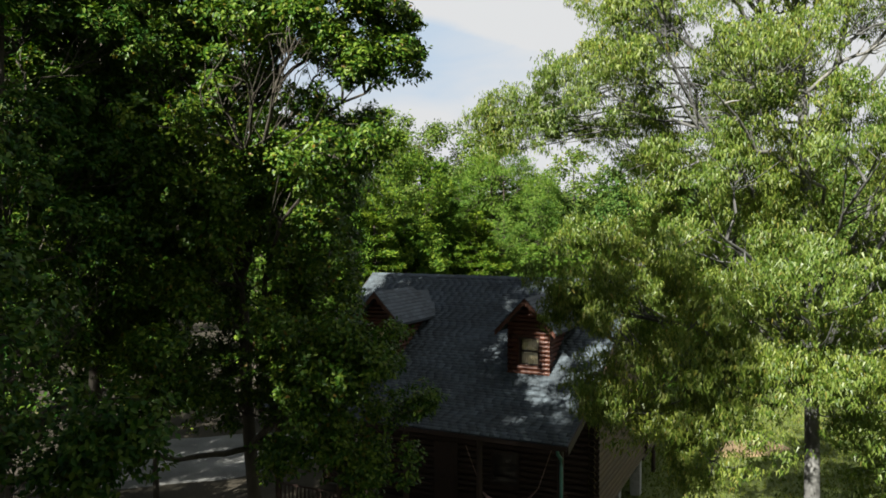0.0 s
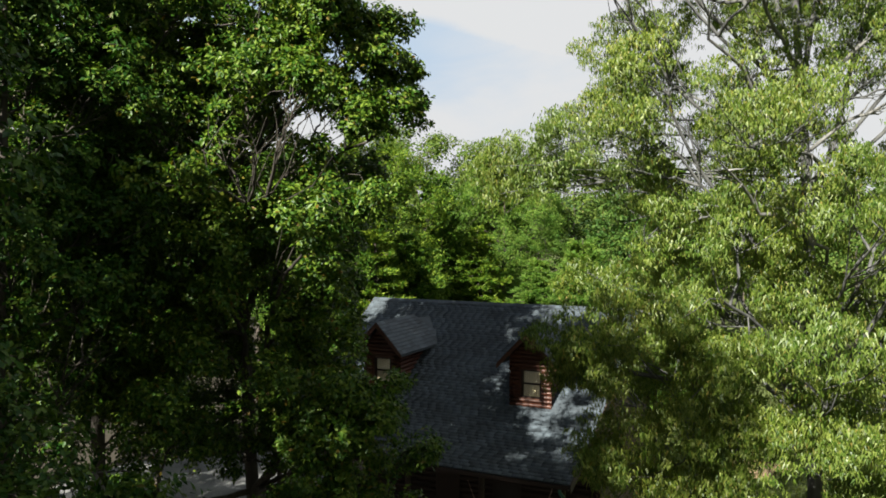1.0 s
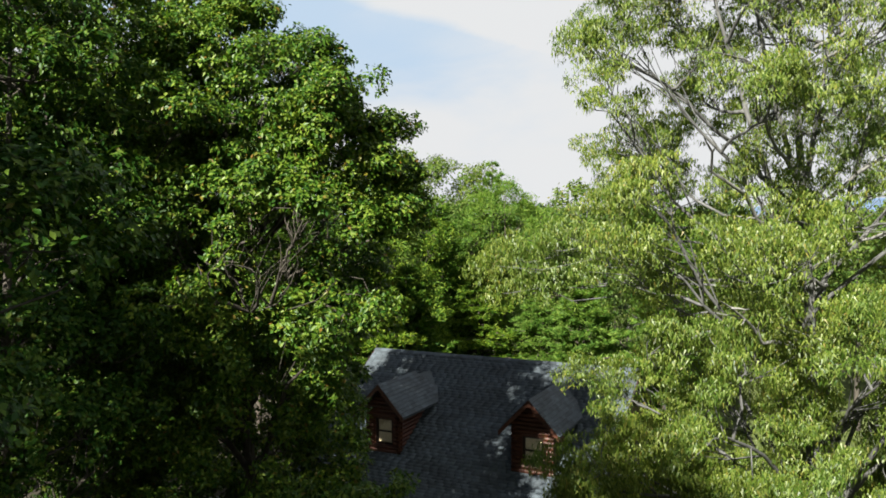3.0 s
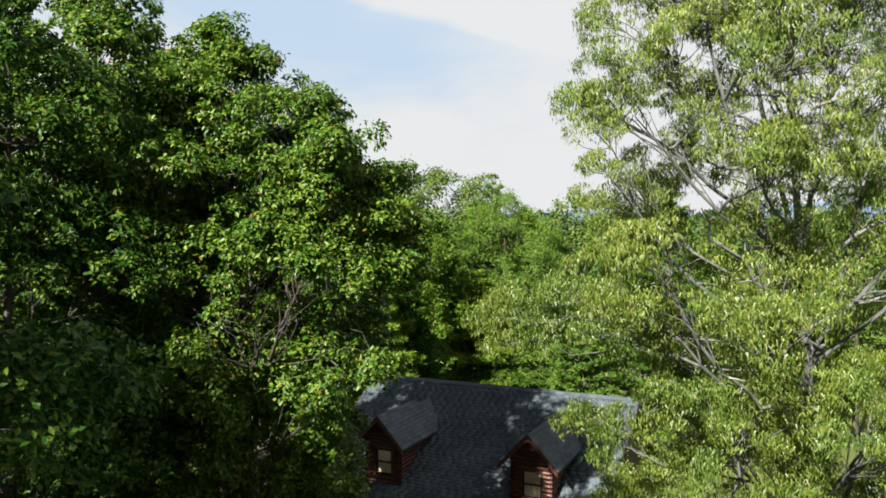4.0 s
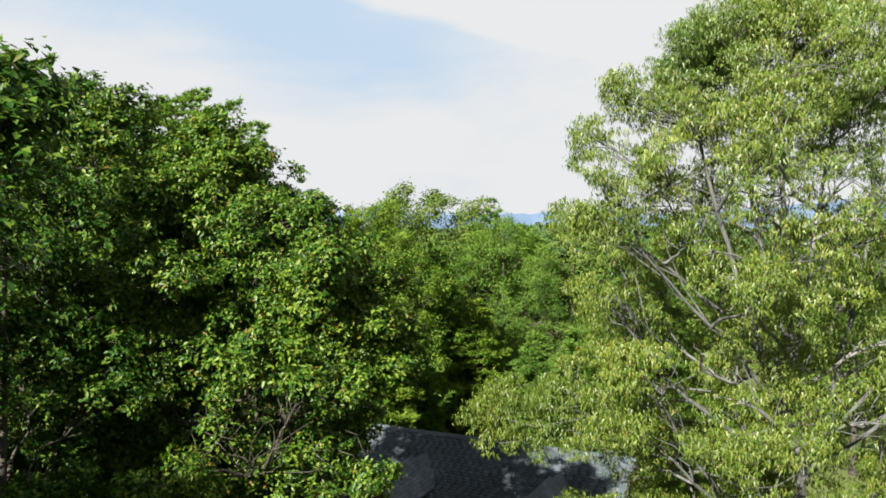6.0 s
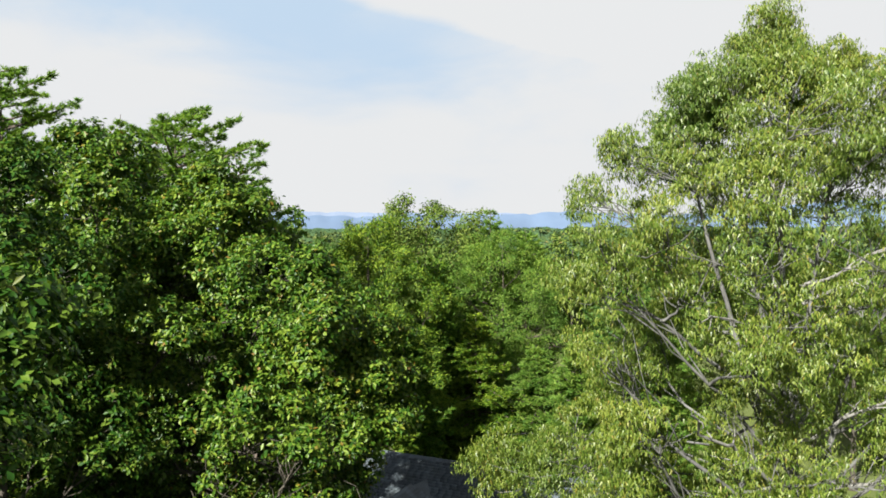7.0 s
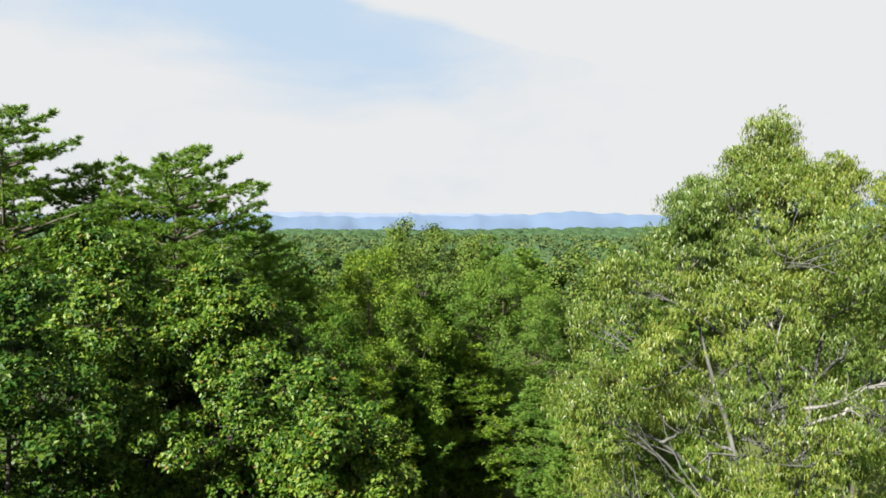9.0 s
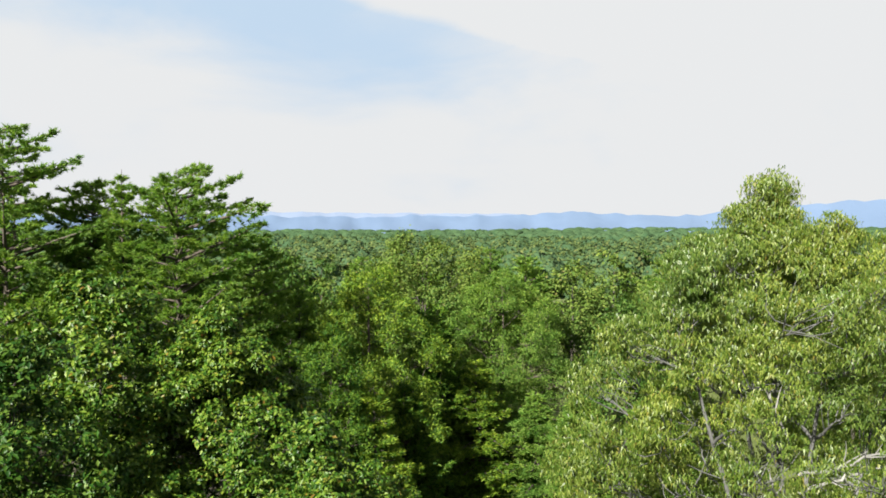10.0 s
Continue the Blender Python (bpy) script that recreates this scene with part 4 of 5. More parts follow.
# ---- trees round the cabin ----
DROOPING = broadleaf("drooping_tree", (6.95, 13.7, 0), (6.6, 15.4, 22.8),
          [(7.6, 2.6), (8.6, 3.8), (9.8, 4.4), (12, 5.2), (13.2, 5.2), (14.4, 4.3), (15.6, 4.0), (16.7, 4.3), (17.6, 4.5), (18.6, 4.4), (19.5, 3.7), (20.3, 3.1), (21.0, 2.5), (21.7, 1.6), (22.2, 0.9), (22.8, 0.1)],
          184, 9, 46, 8, (0.095, 0.027), 1.8, (M_HICK, M_PALE), 31, "tall tree with drooping yellow-green leaves and pale bark", 0.18, 0.9, 0.43, 0.05, inner=0.36, airy=0.3,
          thin=((6.2, 7.5, 8, 13.6, 7, 15.0, 0.55),), wild=0.26, wander=0.45, slim=True, steep=(0.6, 0.6), stout=0.5,
          leaders=((13.6, (4.7, 14.6, 20.4)), (15.0, (5.7, 15.0, 21.6)), (14.6, (7.9, 14.9, 20.8)), (12.5, (8.8, 14.8, 18.6))),
          gaps=((1.5, 3.5, 9, 17.5, 11.35, 12.5),),
          extra=((2.7, 13.5, 17.5, 0.7), (3.0, 13.6, 19.1, 0.6), (3.5, 13.8, 19.9, 0.55), (7.6, 12.6, 7.3, 0.8), (8.6, 12.8, 7.1, 0.8), (8.0, 12.4, 6.5, 0.7), (9.2, 13.0, 6.5, 0.7), (6.9, 12.6, 7.5, 0.6), (9.4, 13.0, 7.8, 0.8), (3.1, 13.3, 18.3, 0.8), (2.8, 13.2, 16.4, 0.6), (3.3, 13.2, 14.9, 0.5), (3.2, 13.0, 14.1, 0.5), (1.1, 16.6, 13.4, 0.6), (1.8, 16.2, 13.6, 0.6), (2.5, 15.6, 13.9, 0.6), (1.5, 16.4, 12.8, 0.5), (2.3, 15.8, 13.1, 0.5),
                 (4.0, 13.6, 18.2, 0.7), (4.6, 13.4, 17.4, 0.7), (5.2, 13.9, 19.6, 0.8), (6.0, 13.8, 19.9, 0.8), (7.5, 13.8, 19.5, 0.8), (6.9, 15.0, 22.1, 0.4),
                 (4.6, 12.2, 8.9, 0.8), (5.4, 12.0, 8.7, 0.8), (6.3, 12.0, 9.1, 0.8), (7.2, 12.2, 9.5, 0.8), (4.2, 12.4, 9.9, 0.8), (6.8, 12.4, 8.4, 0.6), (5.6, 12.2, 9.9, 0.8),
                 (5.5, 15.0, 21.2, 0.42), (7.4, 15.0, 21.5, 0.5), (8.2, 15.0, 20.9, 0.6), (8.9, 14.8, 20.7, 0.7), (6.6, 15.3, 22.2, 0.35), (9.2, 14.6, 20.0, 0.8), (5.8, 14.8, 21.4, 0.7), (4.2, 14.2, 19.6, 0.6),
                 (2.8, 12.5, 9.4, 0.8), (2.6, 12.6, 10.3, 0.8), (2.9, 12.6, 8.5, 0.7), (2.3, 12.8, 9.8, 0.6), (3.6, 12.0, 8.9, 0.7), (2.9, 12.4, 8.0, 0.5), (4.4, 12.4, 7.2, 0.6), (4.9, 12.2, 7.9, 0.7), (3.9, 12.6, 7.6, 0.5),
                 (5.0, 12.4, 12.2, 0.9), (6.2, 12.0, 12.6, 0.9), (7.4, 12.2, 12.4, 0.9), (5.6, 12.2, 14.0, 0.9), (6.9, 12.2, 14.4, 0.9), (8.2, 12.4, 13.6, 0.9), (5.6, 15.2, 20.9, 0.6), (6.6, 14.8, 21.2, 0.6), (7.4, 15.2, 20.7, 0.6), (6.0, 14.6, 20.4, 0.7), (7.0, 14.6, 20.2, 0.7), (4.5, 14.6, 19.9, 0.6), (8.2, 14.8, 20.1, 0.6), (7.4, 14.6, 21.0, 0.5), (6.8, 14.4, 21.5, 0.45),
                 (5.0, 15.2, 21.2, 0.35), (5.4, 15.4, 21.5, 0.3), (4.8, 15.0, 20.5, 0.45), (5.2, 15.0, 20.5, 0.45), (5.6, 15.2, 20.9, 0.4), (7.0, 15.6, 22.6, 0.26), (6.8, 15.5, 22.2, 0.32), (7.2, 15.5, 21.9, 0.36), (8.1, 15.2, 21.6, 0.5), (7.8, 15.2, 21.9, 0.4), (9.0, 15.0, 21.4, 0.5)))


def dead_limb(tree, start, end, r, seed):
    """A bare, broken, bleached limb with a few side twigs."""
    rng = np.random.default_rng(seed)
    a, b = np.array(start, float) - np.array(tree.location), np.array(end, float) - np.array(tree.location)
    g = np.linspace(0, 1, 9)[:, None]
    ln = np.linalg.norm(b - a)
    wob = np.cumsum(rng.normal(0, 0.035 * ln, (9, 3)), 0)
    pts = a + (b - a) * g + (wob - wob[-1] * g)
    pieces = [tube(pts, r * (1 - g[:, 0]) ** 0.6 + 0.008, 7)]
    for k in range(7):
        i = int(rng.integers(2, 8))
        d = unit((b - a) / ln + rng.normal(0, 0.7, 3)) * rng.uniform(0.2, 0.5) * min(ln, 1.2)
        h = np.linspace(0, 1, 5)[:, None]
        w = np.cumsum(rng.normal(0, 0.03, (5, 3)), 0) * h
        pieces.append(tube(pts[i] + d * h + w, 0.018 * (1 - h[:, 0]) + 0.004, 4))
    v, f = joined(pieces)
    put("dead_limb", mesh_of("dead_limb", v, f, None, M_DEAD, True), tree, "bleached bare dead limb")


for i, (p, q, r) in enumerate((((6.6, 13.4, 13.2), (5.3, 12.0, 13.2), 0.05), ((6.6, 13.3, 12.2), (4.1, 11.4, 13.1), 0.05), ((6.4, 13.6, 14.0), (3.9, 11.6, 15.6), 0.05), ((6.5, 13.6, 16.8), (5.2, 12.2, 17.6), 0.045),
                               ((6.5, 13.6, 17.5), (7.6, 12.4, 18.2), 0.045), ((6.6, 13.6, 17.0), (8.0, 12.8, 17.9), 0.04), ((6.5, 13.8, 15.2), (5.1, 11.9, 16.6), 0.04), ((6.6, 13.7, 14.6), (8.3, 12.2, 16.2), 0.04), ((6.6, 14.0, 18.0), (5.4, 12.2, 19.2), 0.035), ((6.6, 14.0, 16.4), (4.2, 12.0, 17.0), 0.035), ((6.7, 13.6, 13.4), (7.8, 11.6, 14.6), 0.04), ((6.8, 13.5, 11.0), (5.2, 11.8, 12.6), 0.04))):
    dead_limb(DROOPING, p, q, r * 0.7, 90 + i)
broadleaf("oak_tree", (-4.6, 18.6, 0), (-5.4, 17.6, 19.9),
          [(6.8, 1.8), (8.2, 3.1), (9, 3.3), (11.4, 3.1), (13.5, 3.4), (14.5, 3.5), (15.5, 3.2), (17.5, 2.4), (18.6, 1.5), (19.3, 0.8), (19.9, 0.3)],
          110, 10, 25, 8, (0.118, 0.064), 0.35, (M_OAK, M_BARK), 32, "tall oak with dark green glossy leaves", 0.22, 0.9, 0.42, 0.05, shift=(0.1, -1.3), wild=0.3, wander=0.6, thin=((-6.6, -1.9, 11, 21, 13.1, 14.7, 0.75),),
          gaps=((-1.85, 2.0, 11, 21, 9.3, 12.2), (-0.75, 2.0, 11, 21, 7.8, 9.3)),
          extra=((-0.9, 15.8, 14.6, 0.5), (-1.7, 15.6, 14.3, 0.6), (-2.6, 15.4, 11.3, 0.7), (-1.4, 14.6, 8.5, 0.55), (-2.0, 14.4, 8.8, 0.6), (-2.5, 14.5, 8.1, 0.6), (-1.9, 14.8, 8.0, 0.6), (-2.5, 13.9, 12.0, 0.8), (-1.6, 15.0, 9.2, 0.7), (-2.2, 14.4, 16.6, 0.7), (-5.0, 17.0, 18.8, 0.6), (-2.3, 15.3, 17.1, 0.6), (-2.9, 15.4, 17.6, 0.6), (-1.6, 15.4, 15.6, 0.6), (-2.4, 15.2, 16.1, 0.65), (-1.3, 15.2, 10.2, 0.75), (-1.1, 15.5, 8.6, 0.75), (-1.0, 15.8, 7.2, 0.75), (-1.5, 14.4, 12.4, 0.65), (-1.4, 15.5, 6.2, 0.65), (-2.2, 15.8, 10.8, 0.9), (-2.0, 16.2, 11.8, 0.9), (-1.9, 15.6, 9.6, 0.9), (-6.5, 15.0, 6.8, 0.8), (-2.0, 16.0, 15.9, 0.65), (-1.3, 16.0, 15.2, 0.6), (-1.6, 16.0, 16.3, 0.55), (-2.3, 16.0, 16.8, 0.65), (-2.6, 16.0, 15.0, 0.65), (-1.8, 15.8, 14.7, 0.55), (-3.2, 15.6, 16.4, 0.8),
                 (-2.3, 15.2, 6.6, 0.6), (-1.8, 15.2, 5.9, 0.55), (-2.7, 15.0, 7.3, 0.6), (-3.2, 15.2, 6.4, 0.5), (-2.8, 12.9, 13.8, 0.65), (-3.3, 12.7, 13.6, 0.6), (-2.6, 13.2, 14.4, 0.55), (-2.5, 16.9, 12.6, 0.85), (-1.9, 17.6, 12.1, 0.6), (-3.0, 16.2, 13.2, 0.8), (-3.6, 15.8, 12.6, 0.8), (-2.2, 17.2, 13.3, 0.6)))
broadleaf("oak_tree", (-8.8, 18.4, 0), (-7.8, 17.8, 20.8),
          [(8, 2.0), (10, 3.2), (12, 3.7), (16, 3.3), (18.5, 2.6), (19.8, 1.8), (20.8, 0.6)],
          76, 10, 24, 7, (0.132, 0.074), 0.3, (M_OAK, M_BARK), 33, "tall oak with dark green glossy leaves", 0.22, 1.0, 0.46, 0.045)
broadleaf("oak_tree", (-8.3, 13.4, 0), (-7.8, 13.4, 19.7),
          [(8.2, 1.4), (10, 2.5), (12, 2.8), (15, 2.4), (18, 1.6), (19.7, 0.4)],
          56, 10, 20, 7, (0.125, 0.068), 0.3, (M_OAK_SHADE, M_BARK), 34, "slender oak with green leaves darkened for shade", 0.17, 0.95, 0.44, 0.045,
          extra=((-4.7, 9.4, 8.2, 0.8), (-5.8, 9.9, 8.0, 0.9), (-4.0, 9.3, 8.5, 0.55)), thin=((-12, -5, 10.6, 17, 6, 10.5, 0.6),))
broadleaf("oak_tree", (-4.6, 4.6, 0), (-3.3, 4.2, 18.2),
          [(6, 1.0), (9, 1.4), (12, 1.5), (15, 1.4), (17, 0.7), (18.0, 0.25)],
          22, 10, 22, 12, (0.068, 0.038), 0.3, (M_OAK_SHADE, M_BARK), 35, "slender oak with shade-darkened green leaves close to the clearing", 0.14, 0.7, 0.36, 0.05,
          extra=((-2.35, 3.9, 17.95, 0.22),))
broadleaf("young_tree", (10.2, 14.5, 0), (10.0, 14.2, 11.0),
          [(2, 1.6), (4, 2.3), (7, 2.3), (9.5, 1.4), (11, 0.4)],
          24, 10, 16, 7, (0.15, 0.055), 0.7, (M_HICK, M_BARK), 36, "young tree with light yellow-green leaves", 0.1, 0.9, 0.42, 0.04)

# young oaks under the tall ones, beside the driveway, added to shade the ground
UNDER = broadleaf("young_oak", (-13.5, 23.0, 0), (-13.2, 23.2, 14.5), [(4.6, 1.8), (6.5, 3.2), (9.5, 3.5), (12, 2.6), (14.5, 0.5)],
                  34, 9, 9, 6, (0.2, 0.12), 0.3, (M_OAK_SHADE, M_BARK), 37, "added young oak with green leaves darkened for deep shade", 0.13, 1.15, 0.5, 0.1, group="young oaks")
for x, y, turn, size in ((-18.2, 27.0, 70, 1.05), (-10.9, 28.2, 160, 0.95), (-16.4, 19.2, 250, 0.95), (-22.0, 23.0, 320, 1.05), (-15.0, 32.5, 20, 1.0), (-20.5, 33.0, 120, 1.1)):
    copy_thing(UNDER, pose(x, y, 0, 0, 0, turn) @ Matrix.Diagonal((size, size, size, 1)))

# forest edge out of view: oaks added to shade the low foliage and roof
for x, y, h, k in ((-10.0, -3.4, 23.8, 61), (-14.6, 0.6, 23.5, 62), (-6.2, -9.0, 22.5, 63), (-18.6, 5.0, 22.8, 64), (-11.8, -9.5, 24.5, 65), (-11.0, -1.2, 23.6, 66), (-8.7, 0.6, 22.0, 69), (-9.0, 2.8, 20.6, 70)):
    broadleaf("oak_tree", (x, y, 0), (x + 0.4, y, h), [(4, 2.6), (8, 3.4), (13, 3.6), (17, 3.0), (h - 1.5, 1.8), (h, 0.5)],
              32, 8, 5, 7, (0.36, 0.23), 0.25, (M_OAK, M_BARK), k, "unseen tall oak added to shade the clearing", 0.22, 1.4, 0.55, 0.25)

# one more unseen oak, added to shade the drooping tree's low crown
broadleaf("oak_tree", (-7.3, -2.9, 0), (-7.0, -2.6, 22.8), [(8, 2.2), (12, 3.0), (18, 2.8), (21.0, 1.8), (22.8, 0.5)],
          24, 8, 5, 7, (0.34, 0.21), 0.25, (M_OAK, M_BARK), 71, "unseen leafy oak added to shade the drooping tree", 0.2, 1.2, 0.5, 0.25)

# ---- pines and soft-needled trees behind the cabin ----
PINES = "tall pine with flat tiers of bright green needles"
conifer("pine_tree", (-16.2, 46, 0), 25.7, 6.5, 13, 17, 5, (M_PINE, M_PBARK), 41, 0.3, 12, 0.075, 0.32, 0.15, 0.36, PINES, "pine tree", "pines", 0.28, 2.0, 0.5, 0.3, skew=(0.0, 0.32))
conifer("pine_tree", (-26.8, 46, 0), 28.3, 6.8, 13, 20, 5, (M_PINE, M_PBARK), 42, 0.3, 12, 0.075, 0.32, 0.12, 0.34, PINES, "pine tree", "pines", 0.28, 2.0, 0.45, 0.3)
conifer("pine_tree", (-20.4, 48, 0), 25.8, 5.0, 9, 26, 5, (M_PINE, M_PBARK), 43, 0.3, 11, 0.08, 0.45, 0.1, 1.0, "narrow young pine with bright green needles", "pine tree", "pines", 0.2, 2.0, 0.35, 0.2)
conifer("pine_tree", (-23.2, 50, 0), 25.1, 5.6, 10, 24, 5, (M_PINE, M_PBARK), 55, 0.3, 11, 0.08, 0.35, 0.1, 0.45, PINES, "pine tree", "pines", 0.2, 2.0, 0.35, 0.2)
conifer("pine_tree", (-13.0, 52, 0), 21.6, 5.2, 8, 20, 5, (M_PINE, M_PBARK), 56, 0.3, 11, 0.08, 0.3, 0.1, 0.45, PINES, "pine tree", "pines", 0.2, 1.8, 0.4, 0.2)
conifer("pine_tree", (-18.8, 51, 0), 23.8, 5.0, 10, 20, 5, (M_PINE, M_PBARK), 57, 0.3, 11, 0.08, 0.3, 0.1, 0.45, PINES, "pine tree", "pines", 0.2, 1.8, 0.4, 0.2)
conifer("pine_tree", (-29.0, 51, 0), 26.0, 5.2, 10, 18, 5, (M_PINE, M_PBARK), 58, 0.3, 10, 0.08, 0.3, 0.1, 0.5, PINES, "pine tree", "pines", 0.2, 1.6, 0.4, 0.2)
conifer("pine_tree", (4.4, 67.5, 0), 20.4, 3.6, 8, 16, 5, (M_PINE, M_PBARK), 50, 0.36, 10, 0.1, 0.3, 0.1, 0.7,
        "pine with open tiers above the woods", "pine tree", "pines", 0.22, 1.4, 0.45, 0.3)
broadleaf("soft_pine", (-5.5, 52.5, 0), (-5.2, 52.5, 19.2), [(2.5, 4.2), (8, 6.0), (13.5, 5.6), (15.5, 4.4), (17.2, 3.0), (18.6, 1.5), (19.2, 0.5)],
          95, 10, 12, 6, (0.29, 0.08), -0.35, (M_SOFT, M_PBARK), 44, "broad soft-needled evergreen with bright upswept sprays", 0.26, 1.35, 0.6, 0.16, lobes=0.3, category="evergreen tree", group="soft pines", wild=0.3, wander=0.5)
broadleaf("soft_pine", (-6.9, 43.8, 0), (-6.3, 43.4, 16.2), [(2.0, 2.4), (7, 3.0), (11, 2.7), (13.5, 2.0), (15.2, 1.1), (16.2, 0.3)],
          54, 10, 10, 6, (0.26, 0.07), -0.35, (M_HEM, M_PBARK), 45, "slim soft-needled evergreen with feathery grey-green sprays", 0.18, 0.9, 0.45, 0.12, lobes=0.3, category="evergreen tree", group="soft pines", wild=0.25, wander=0.5)
LAYERED = "layered evergreen with drooping fans of bright green needles"
FEATHER = "green evergreen with upswept feathery sprays"
for x, y, h, r, rise, sag, mat, k, label in ((-4.0, 44.6, 12.6, 3.2, 0.25, 0.32, M_SOFT, 46, LAYERED), (2.6, 56.0, 12.2, 4.4, 0.25, 0.35, M_SOFT, 47, LAYERED), (7.0, 55.0, 10.0, 3.4, 0.25, 0.35, M_PINE, 67, LAYERED),
                                             (-0.5, 57.0, 15.8, 3.6, 0.95, 0.05, M_HEM, 48, FEATHER), (-2.4, 49.0, 11.5, 3.2, 0.8, 0.05, M_HEM, 49, FEATHER), (-9.8, 48.5, 14.6, 3.6, 0.8, 0.05, M_PINE, 59, FEATHER),
                                             (-11.0, 58.0, 17.0, 4.4, 0.7, 0.1, M_PINE, 60, FEATHER), (8.6, 46.0, 11.5, 3.6, 0.5, 0.2, M_PINE, 68, LAYERED), (13.2, 45.0, 13.0, 4.0, 0.5, 0.2, M_PINE, 75, LAYERED)):
    conifer("soft_pine", (x, y, 0), h, r, 1.2, 24, 6, (mat, M_PBARK), k, 0.34, 10, 0.11, rise, sag, 0.6,
            label, "evergreen tree", "soft pines", 0.2, 1.5, 0.3, 0.2)
broadleaf("pine_tree", (5.0, 65.5, 0), (5.2, 65.5, 18.0), [(3.5, 4.6), (8, 6.4), (12.5, 6.2), (15.2, 4.8), (17.0, 3.0), (18.0, 1.2)],
          80, 10, 11, 6, (0.3, 0.075), -0.1, (M_PINE, M_PBARK), 76, "wide open pine with soft olive-green tiers", 0.24, 1.5, 0.62, 0.16, lobes=0.35, category="pine tree", group="pines", wild=0.35, wander=0.6)

# ---- the woods behind: a few kinds of crown, repeated ----
broadleaf("round_tree", (-2.0, 71, -0.1), (-1.4, 71, 20.6), [(5, 5), (9, 6.8), (14, 7.5), (17.5, 6.8), (19.4, 5.0), (20.6, 2.6)],
          60, 12, 10, 5, (0.28, 0.19), 0.2, (M_WOOD, M_BARK), 51, "broad round-crowned green tree in the woods", 0.3, 1.9, 0.7, 0.3, group="woods")
NEAR_KINDS = [
    broadleaf("forest_tree", (12.5, 72, 0), (12.5, 72, 18.5), [(5, 3.6), (8, 5.0), (13, 4.8), (16, 3.6), (18.5, 0.8)],
              30, 9, 8, 4, (0.34, 0.23), 0.2, (M_WOOD, M_BARK), 52, "green broadleaved tree in the woods", 0.25, 1.6, 0.7, 0.25, group="woods"),
    broadleaf("forest_tree", (-14.5, 68, 0), (-14.5, 68, 19.5), [(5, 3.2), (9, 4.4), (14, 4.2), (17, 3.0), (19.5, 0.6)],
              30, 9, 8, 4, (0.34, 0.23), 0.2, (M_WOOD_DARK, M_BARK), 53, "dark green broadleaved tree in the woods", 0.25, 1.5, 0.7, 0.25, group="woods"),
    conifer("forest_pine", (20, 66, 0), 18.5, 4.4, 4, 16, 5, (M_PINE, M_PBARK), 54, 0.5, 6, 0.16, 0.35, 0.15, 0.6, "green pine in the woods", "pine tree", "woods", 0.2, 1.2, 0.3, 0.2),
]
KINDS = [
    broadleaf("forest_tree", (22, 96, 0), (22, 96, 18.5), [(6, 3.6), (9, 5.0), (13, 4.8), (16, 3.6), (18.5, 0.8)],
              18, 6, 6, 4, (0.55, 0.38), 0.2, (M_WOOD, M_BARK), 72, "green broadleaved tree in the woods", 0.25, 1.8, 0.75, 0.32, group="woods"),
    broadleaf("forest_tree", (-22, 98, 0), (-22, 98, 19.5), [(6, 3.2), (10, 4.4), (14, 4.2), (17, 3.0), (19.5, 0.6)],
              18, 6, 6, 4, (0.55, 0.38), 0.2, (M_WOOD_DARK, M_BARK), 73, "dark green broadleaved tree in the woods", 0.25, 1.7, 0.75, 0.32, group="woods"),
    conifer("forest_pine", (30, 100, 0), 18.5, 4.4, 6, 11, 5, (M_PINE, M_PBARK), 74, 0.7, 5, 0.26, 0.35, 0.15, 0.6, "green pine in the woods", "pine tree", "woods", 0.2, 0.9, 0.3, 0.2),
]
rng = np.random.default_rng(77)
spots = [(o.location.x, o.location.y) for o in scene.objects if o.parent is None and o.type == "EMPTY" and o.name != "log_cabin"]
tries = 0
while len(spots) < 140 and tries < 6000:
    tries += 1
    y = 46 + 108 * rng.uniform() ** 0.9
    x = rng.uniform(-0.78, 0.78) * y
    if y < 60 and x < 12:
        continue
    if min((x - p) ** 2 + (y - q) ** 2 for p, q in spots) < (6.2 if y < 110 else 7.5) ** 2:
        continue
    if -9 < x < 8 and y < 76:
        continue
    spots.append((x, y))
    k = (NEAR_KINDS if y < 74 else KINDS)[int(rng.choice([0, 0, 1, 2]))]
    s = rng.uniform(0.8, 1.02)
    copy_thing(k, pose(x, y, float(ground_height(x, y)), 0, 0, rng.uniform(0, 360)) @ Matrix.Diagonal((s * rng.uniform(0.9, 1.1), s, s, 1)))

# unseen woods added round the clearing to block low sky light
for k in range(26):
    a = radians(125 + 290 * (k + 0.3 * rng.uniform()) / 26 + 55)
    d = 24 + 14 * (k % 3) + 4 * rng.uniform()
    x, y = d * math.sin(a) * -1, -d * math.cos(a) * -1 + 8
    if y > 12 and abs(x) < 0.75 * y + 6:
        continue
    copy_thing(KINDS[k % 2], pose(x, y, 0, 0, 0, rng.uniform(0, 360)))

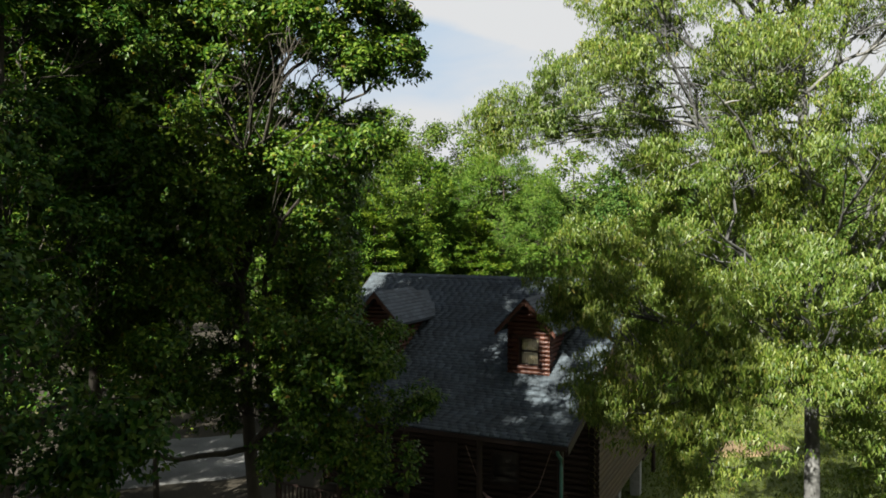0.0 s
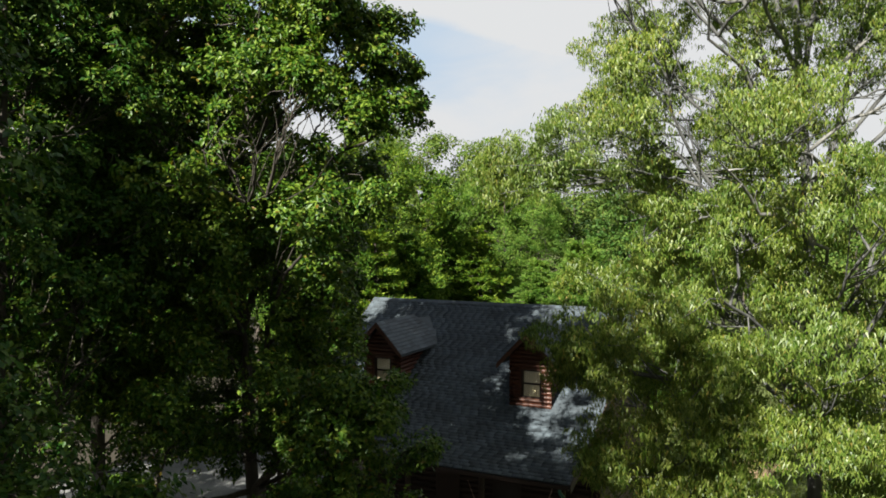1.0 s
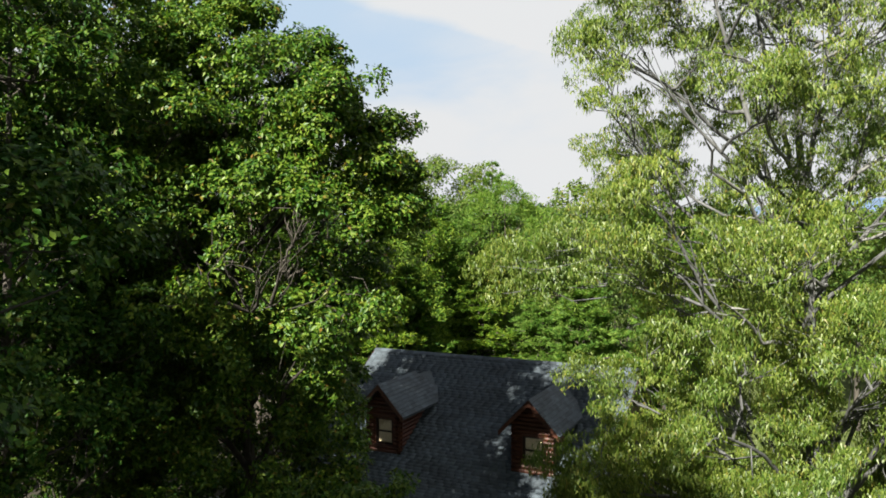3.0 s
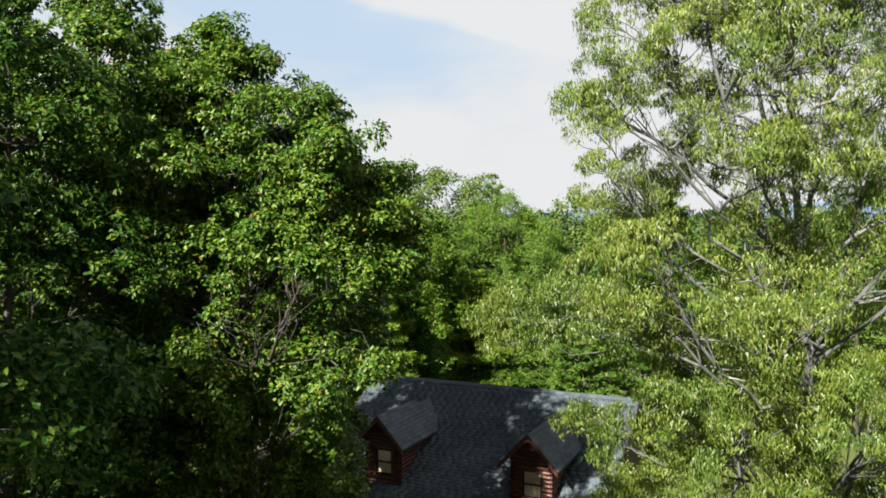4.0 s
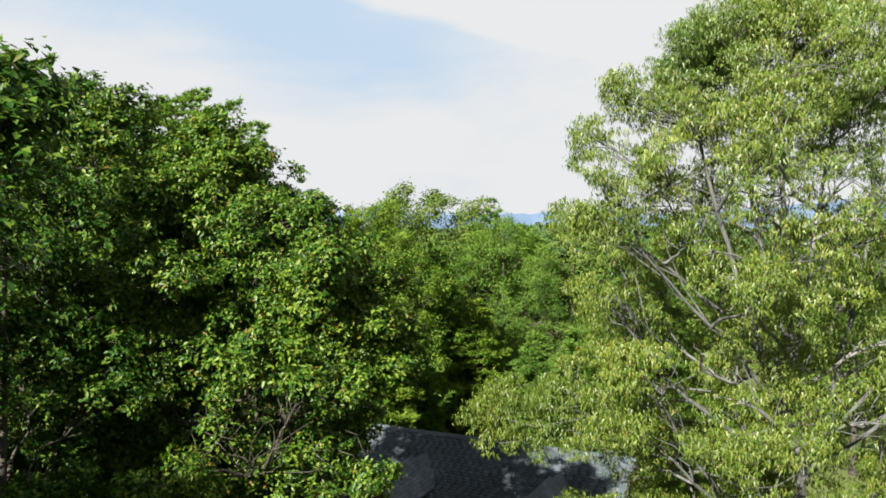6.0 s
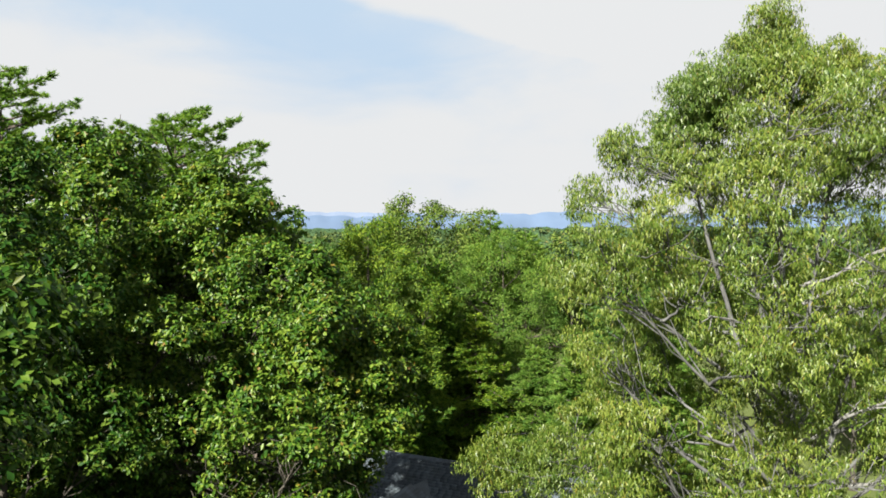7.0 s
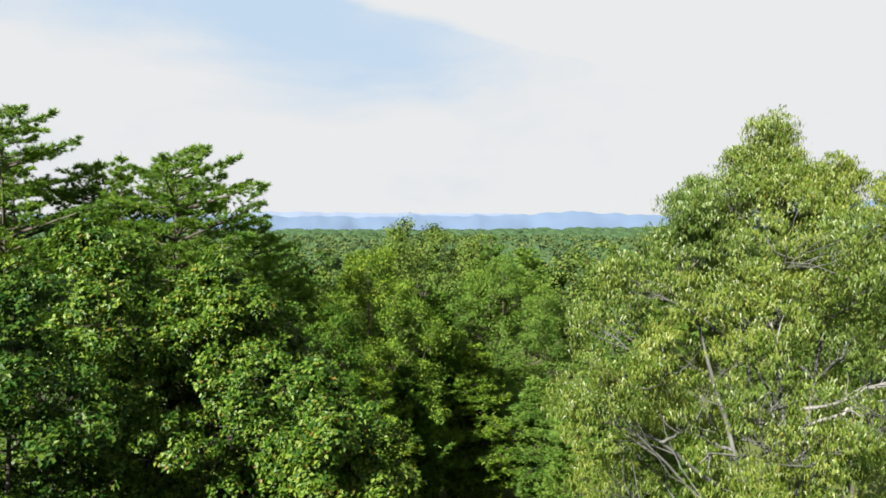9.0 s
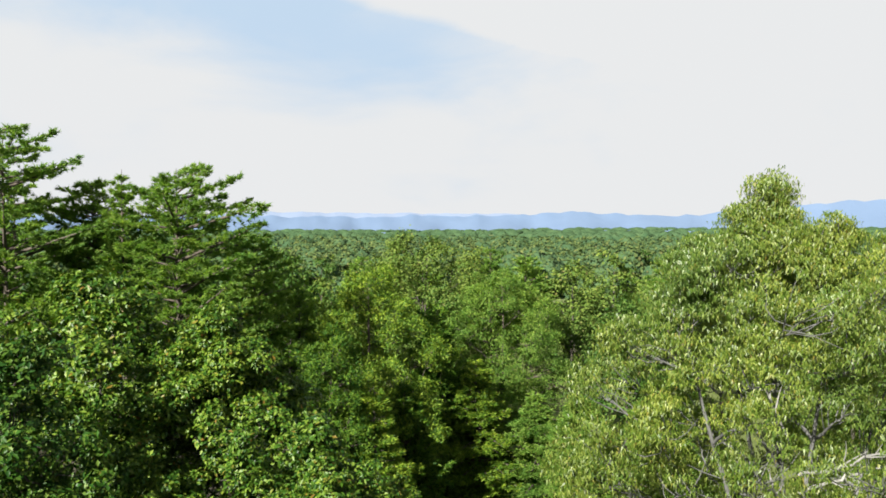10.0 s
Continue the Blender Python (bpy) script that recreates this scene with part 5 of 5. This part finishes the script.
# ---- grass on the lawn ----
def lawn_grass():
    rng = np.random.default_rng(15)
    n = 26000
    x, y = rng.uniform(7, 26, n), rng.uniform(25, 47, n)
    keep = (x + 0.3 * y > 15.5) & (((x - 15.4) / 2.2) ** 2 + ((y - 37.2) / 1.3) ** 2 > 0.8 + 0.4 * rng.uniform(size=n))
    p = np.stack([x, y, ground_height(x, y) - 0.02], 1)[keep]
    m = len(p)
    a = rng.uniform(0, 6.28, m)
    sd = np.stack([np.cos(a), np.sin(a), 0 * a], 1) * rng.uniform(0.03, 0.07, (m, 1))
    tip = p + np.stack([rng.normal(0, 0.05, m), rng.normal(0, 0.05, m), rng.uniform(0.07, 0.17, m)], 1)
    v = np.stack([p - sd, p + sd, tip], 1).reshape(-1, 3)
    tagged(put("lawn_grass", mesh_of("lawn_grass", v, None, np.arange(m * 3).reshape(-1, 3), M_GRASS)), "short sunlit lawn grass beside the cabin", "grass", "", "stuff")


lawn_grass()

# ---- shingles of the front slopes ----
def shingle_rows():
    """Corner, width, run and rise of each shingle on the front of the main roof, row by row from the eave."""
    rnd = random.Random(9)
    rows = []
    for ya, yb in ((0.0, BREAK_Y), (BREAK_Y, RIDGE_Y - 0.1)):
        za, zb = roof_z(ya), roof_z(yb)
        run = math.hypot(yb - ya, zb - za)
        n = round(run / 0.143)
        for j in range(n):
            y0, y1 = ya + (yb - ya) * j / n, ya + (yb - ya) * (j + 1) / n
            x = LEFT - roof_edge(y0) - rnd.uniform(0, 0.3)
            while x < RIGHT + roof_edge(y0) - 0.02:
                w = 0.305
                a, b = max(x, LEFT - roof_edge(y0)), min(x + w - 0.008, RIGHT + roof_edge(y0))
                if b - a > 0.04:
                    rows.append((a, b, y0, y1, rnd.uniform(0.010, 0.024)))
                x += w
    return rows


def shingle_corners(a, b, y0, y1, t):
    z0, z1 = roof_z(y0) + 0.004, roof_z(y1) + 0.004
    return [(a, y0 - 0.012, z0 - 0.004), (b, y0 - 0.012, z0 - 0.004), (b, y1, z1), (a, y1, z1), (a, y0 - 0.012, z0 + t), (b, y0 - 0.012, z0 + t), (b, y1, z1 + 0.004), (a, y1, z1 + 0.004)]


SHINGLE_FACES = np.array([(0, 1, 5, 4), (4, 5, 6, 7), (1, 2, 6, 5), (3, 0, 4, 7)])


def build_shingles():
    single, rest = 0, []
    for a, b, y0, y1, t in shingle_rows():
        v = np.array(shingle_corners(a, b, y0, y1, t))
        if single < 300 and a > -6.2 and b - a > 0.2:
            put("shingle", mesh_of("shingle", v, SHINGLE_FACES, None, M_SHINGLE), ROOF)
            single += 1
        else:
            rest.append((v, SHINGLE_FACES))
    v, f = joined(rest)
    put("shingle_field", mesh_of("shingle_field", v, f, None, M_SHINGLE), ROOF, "", "stuff")


build_shingles()
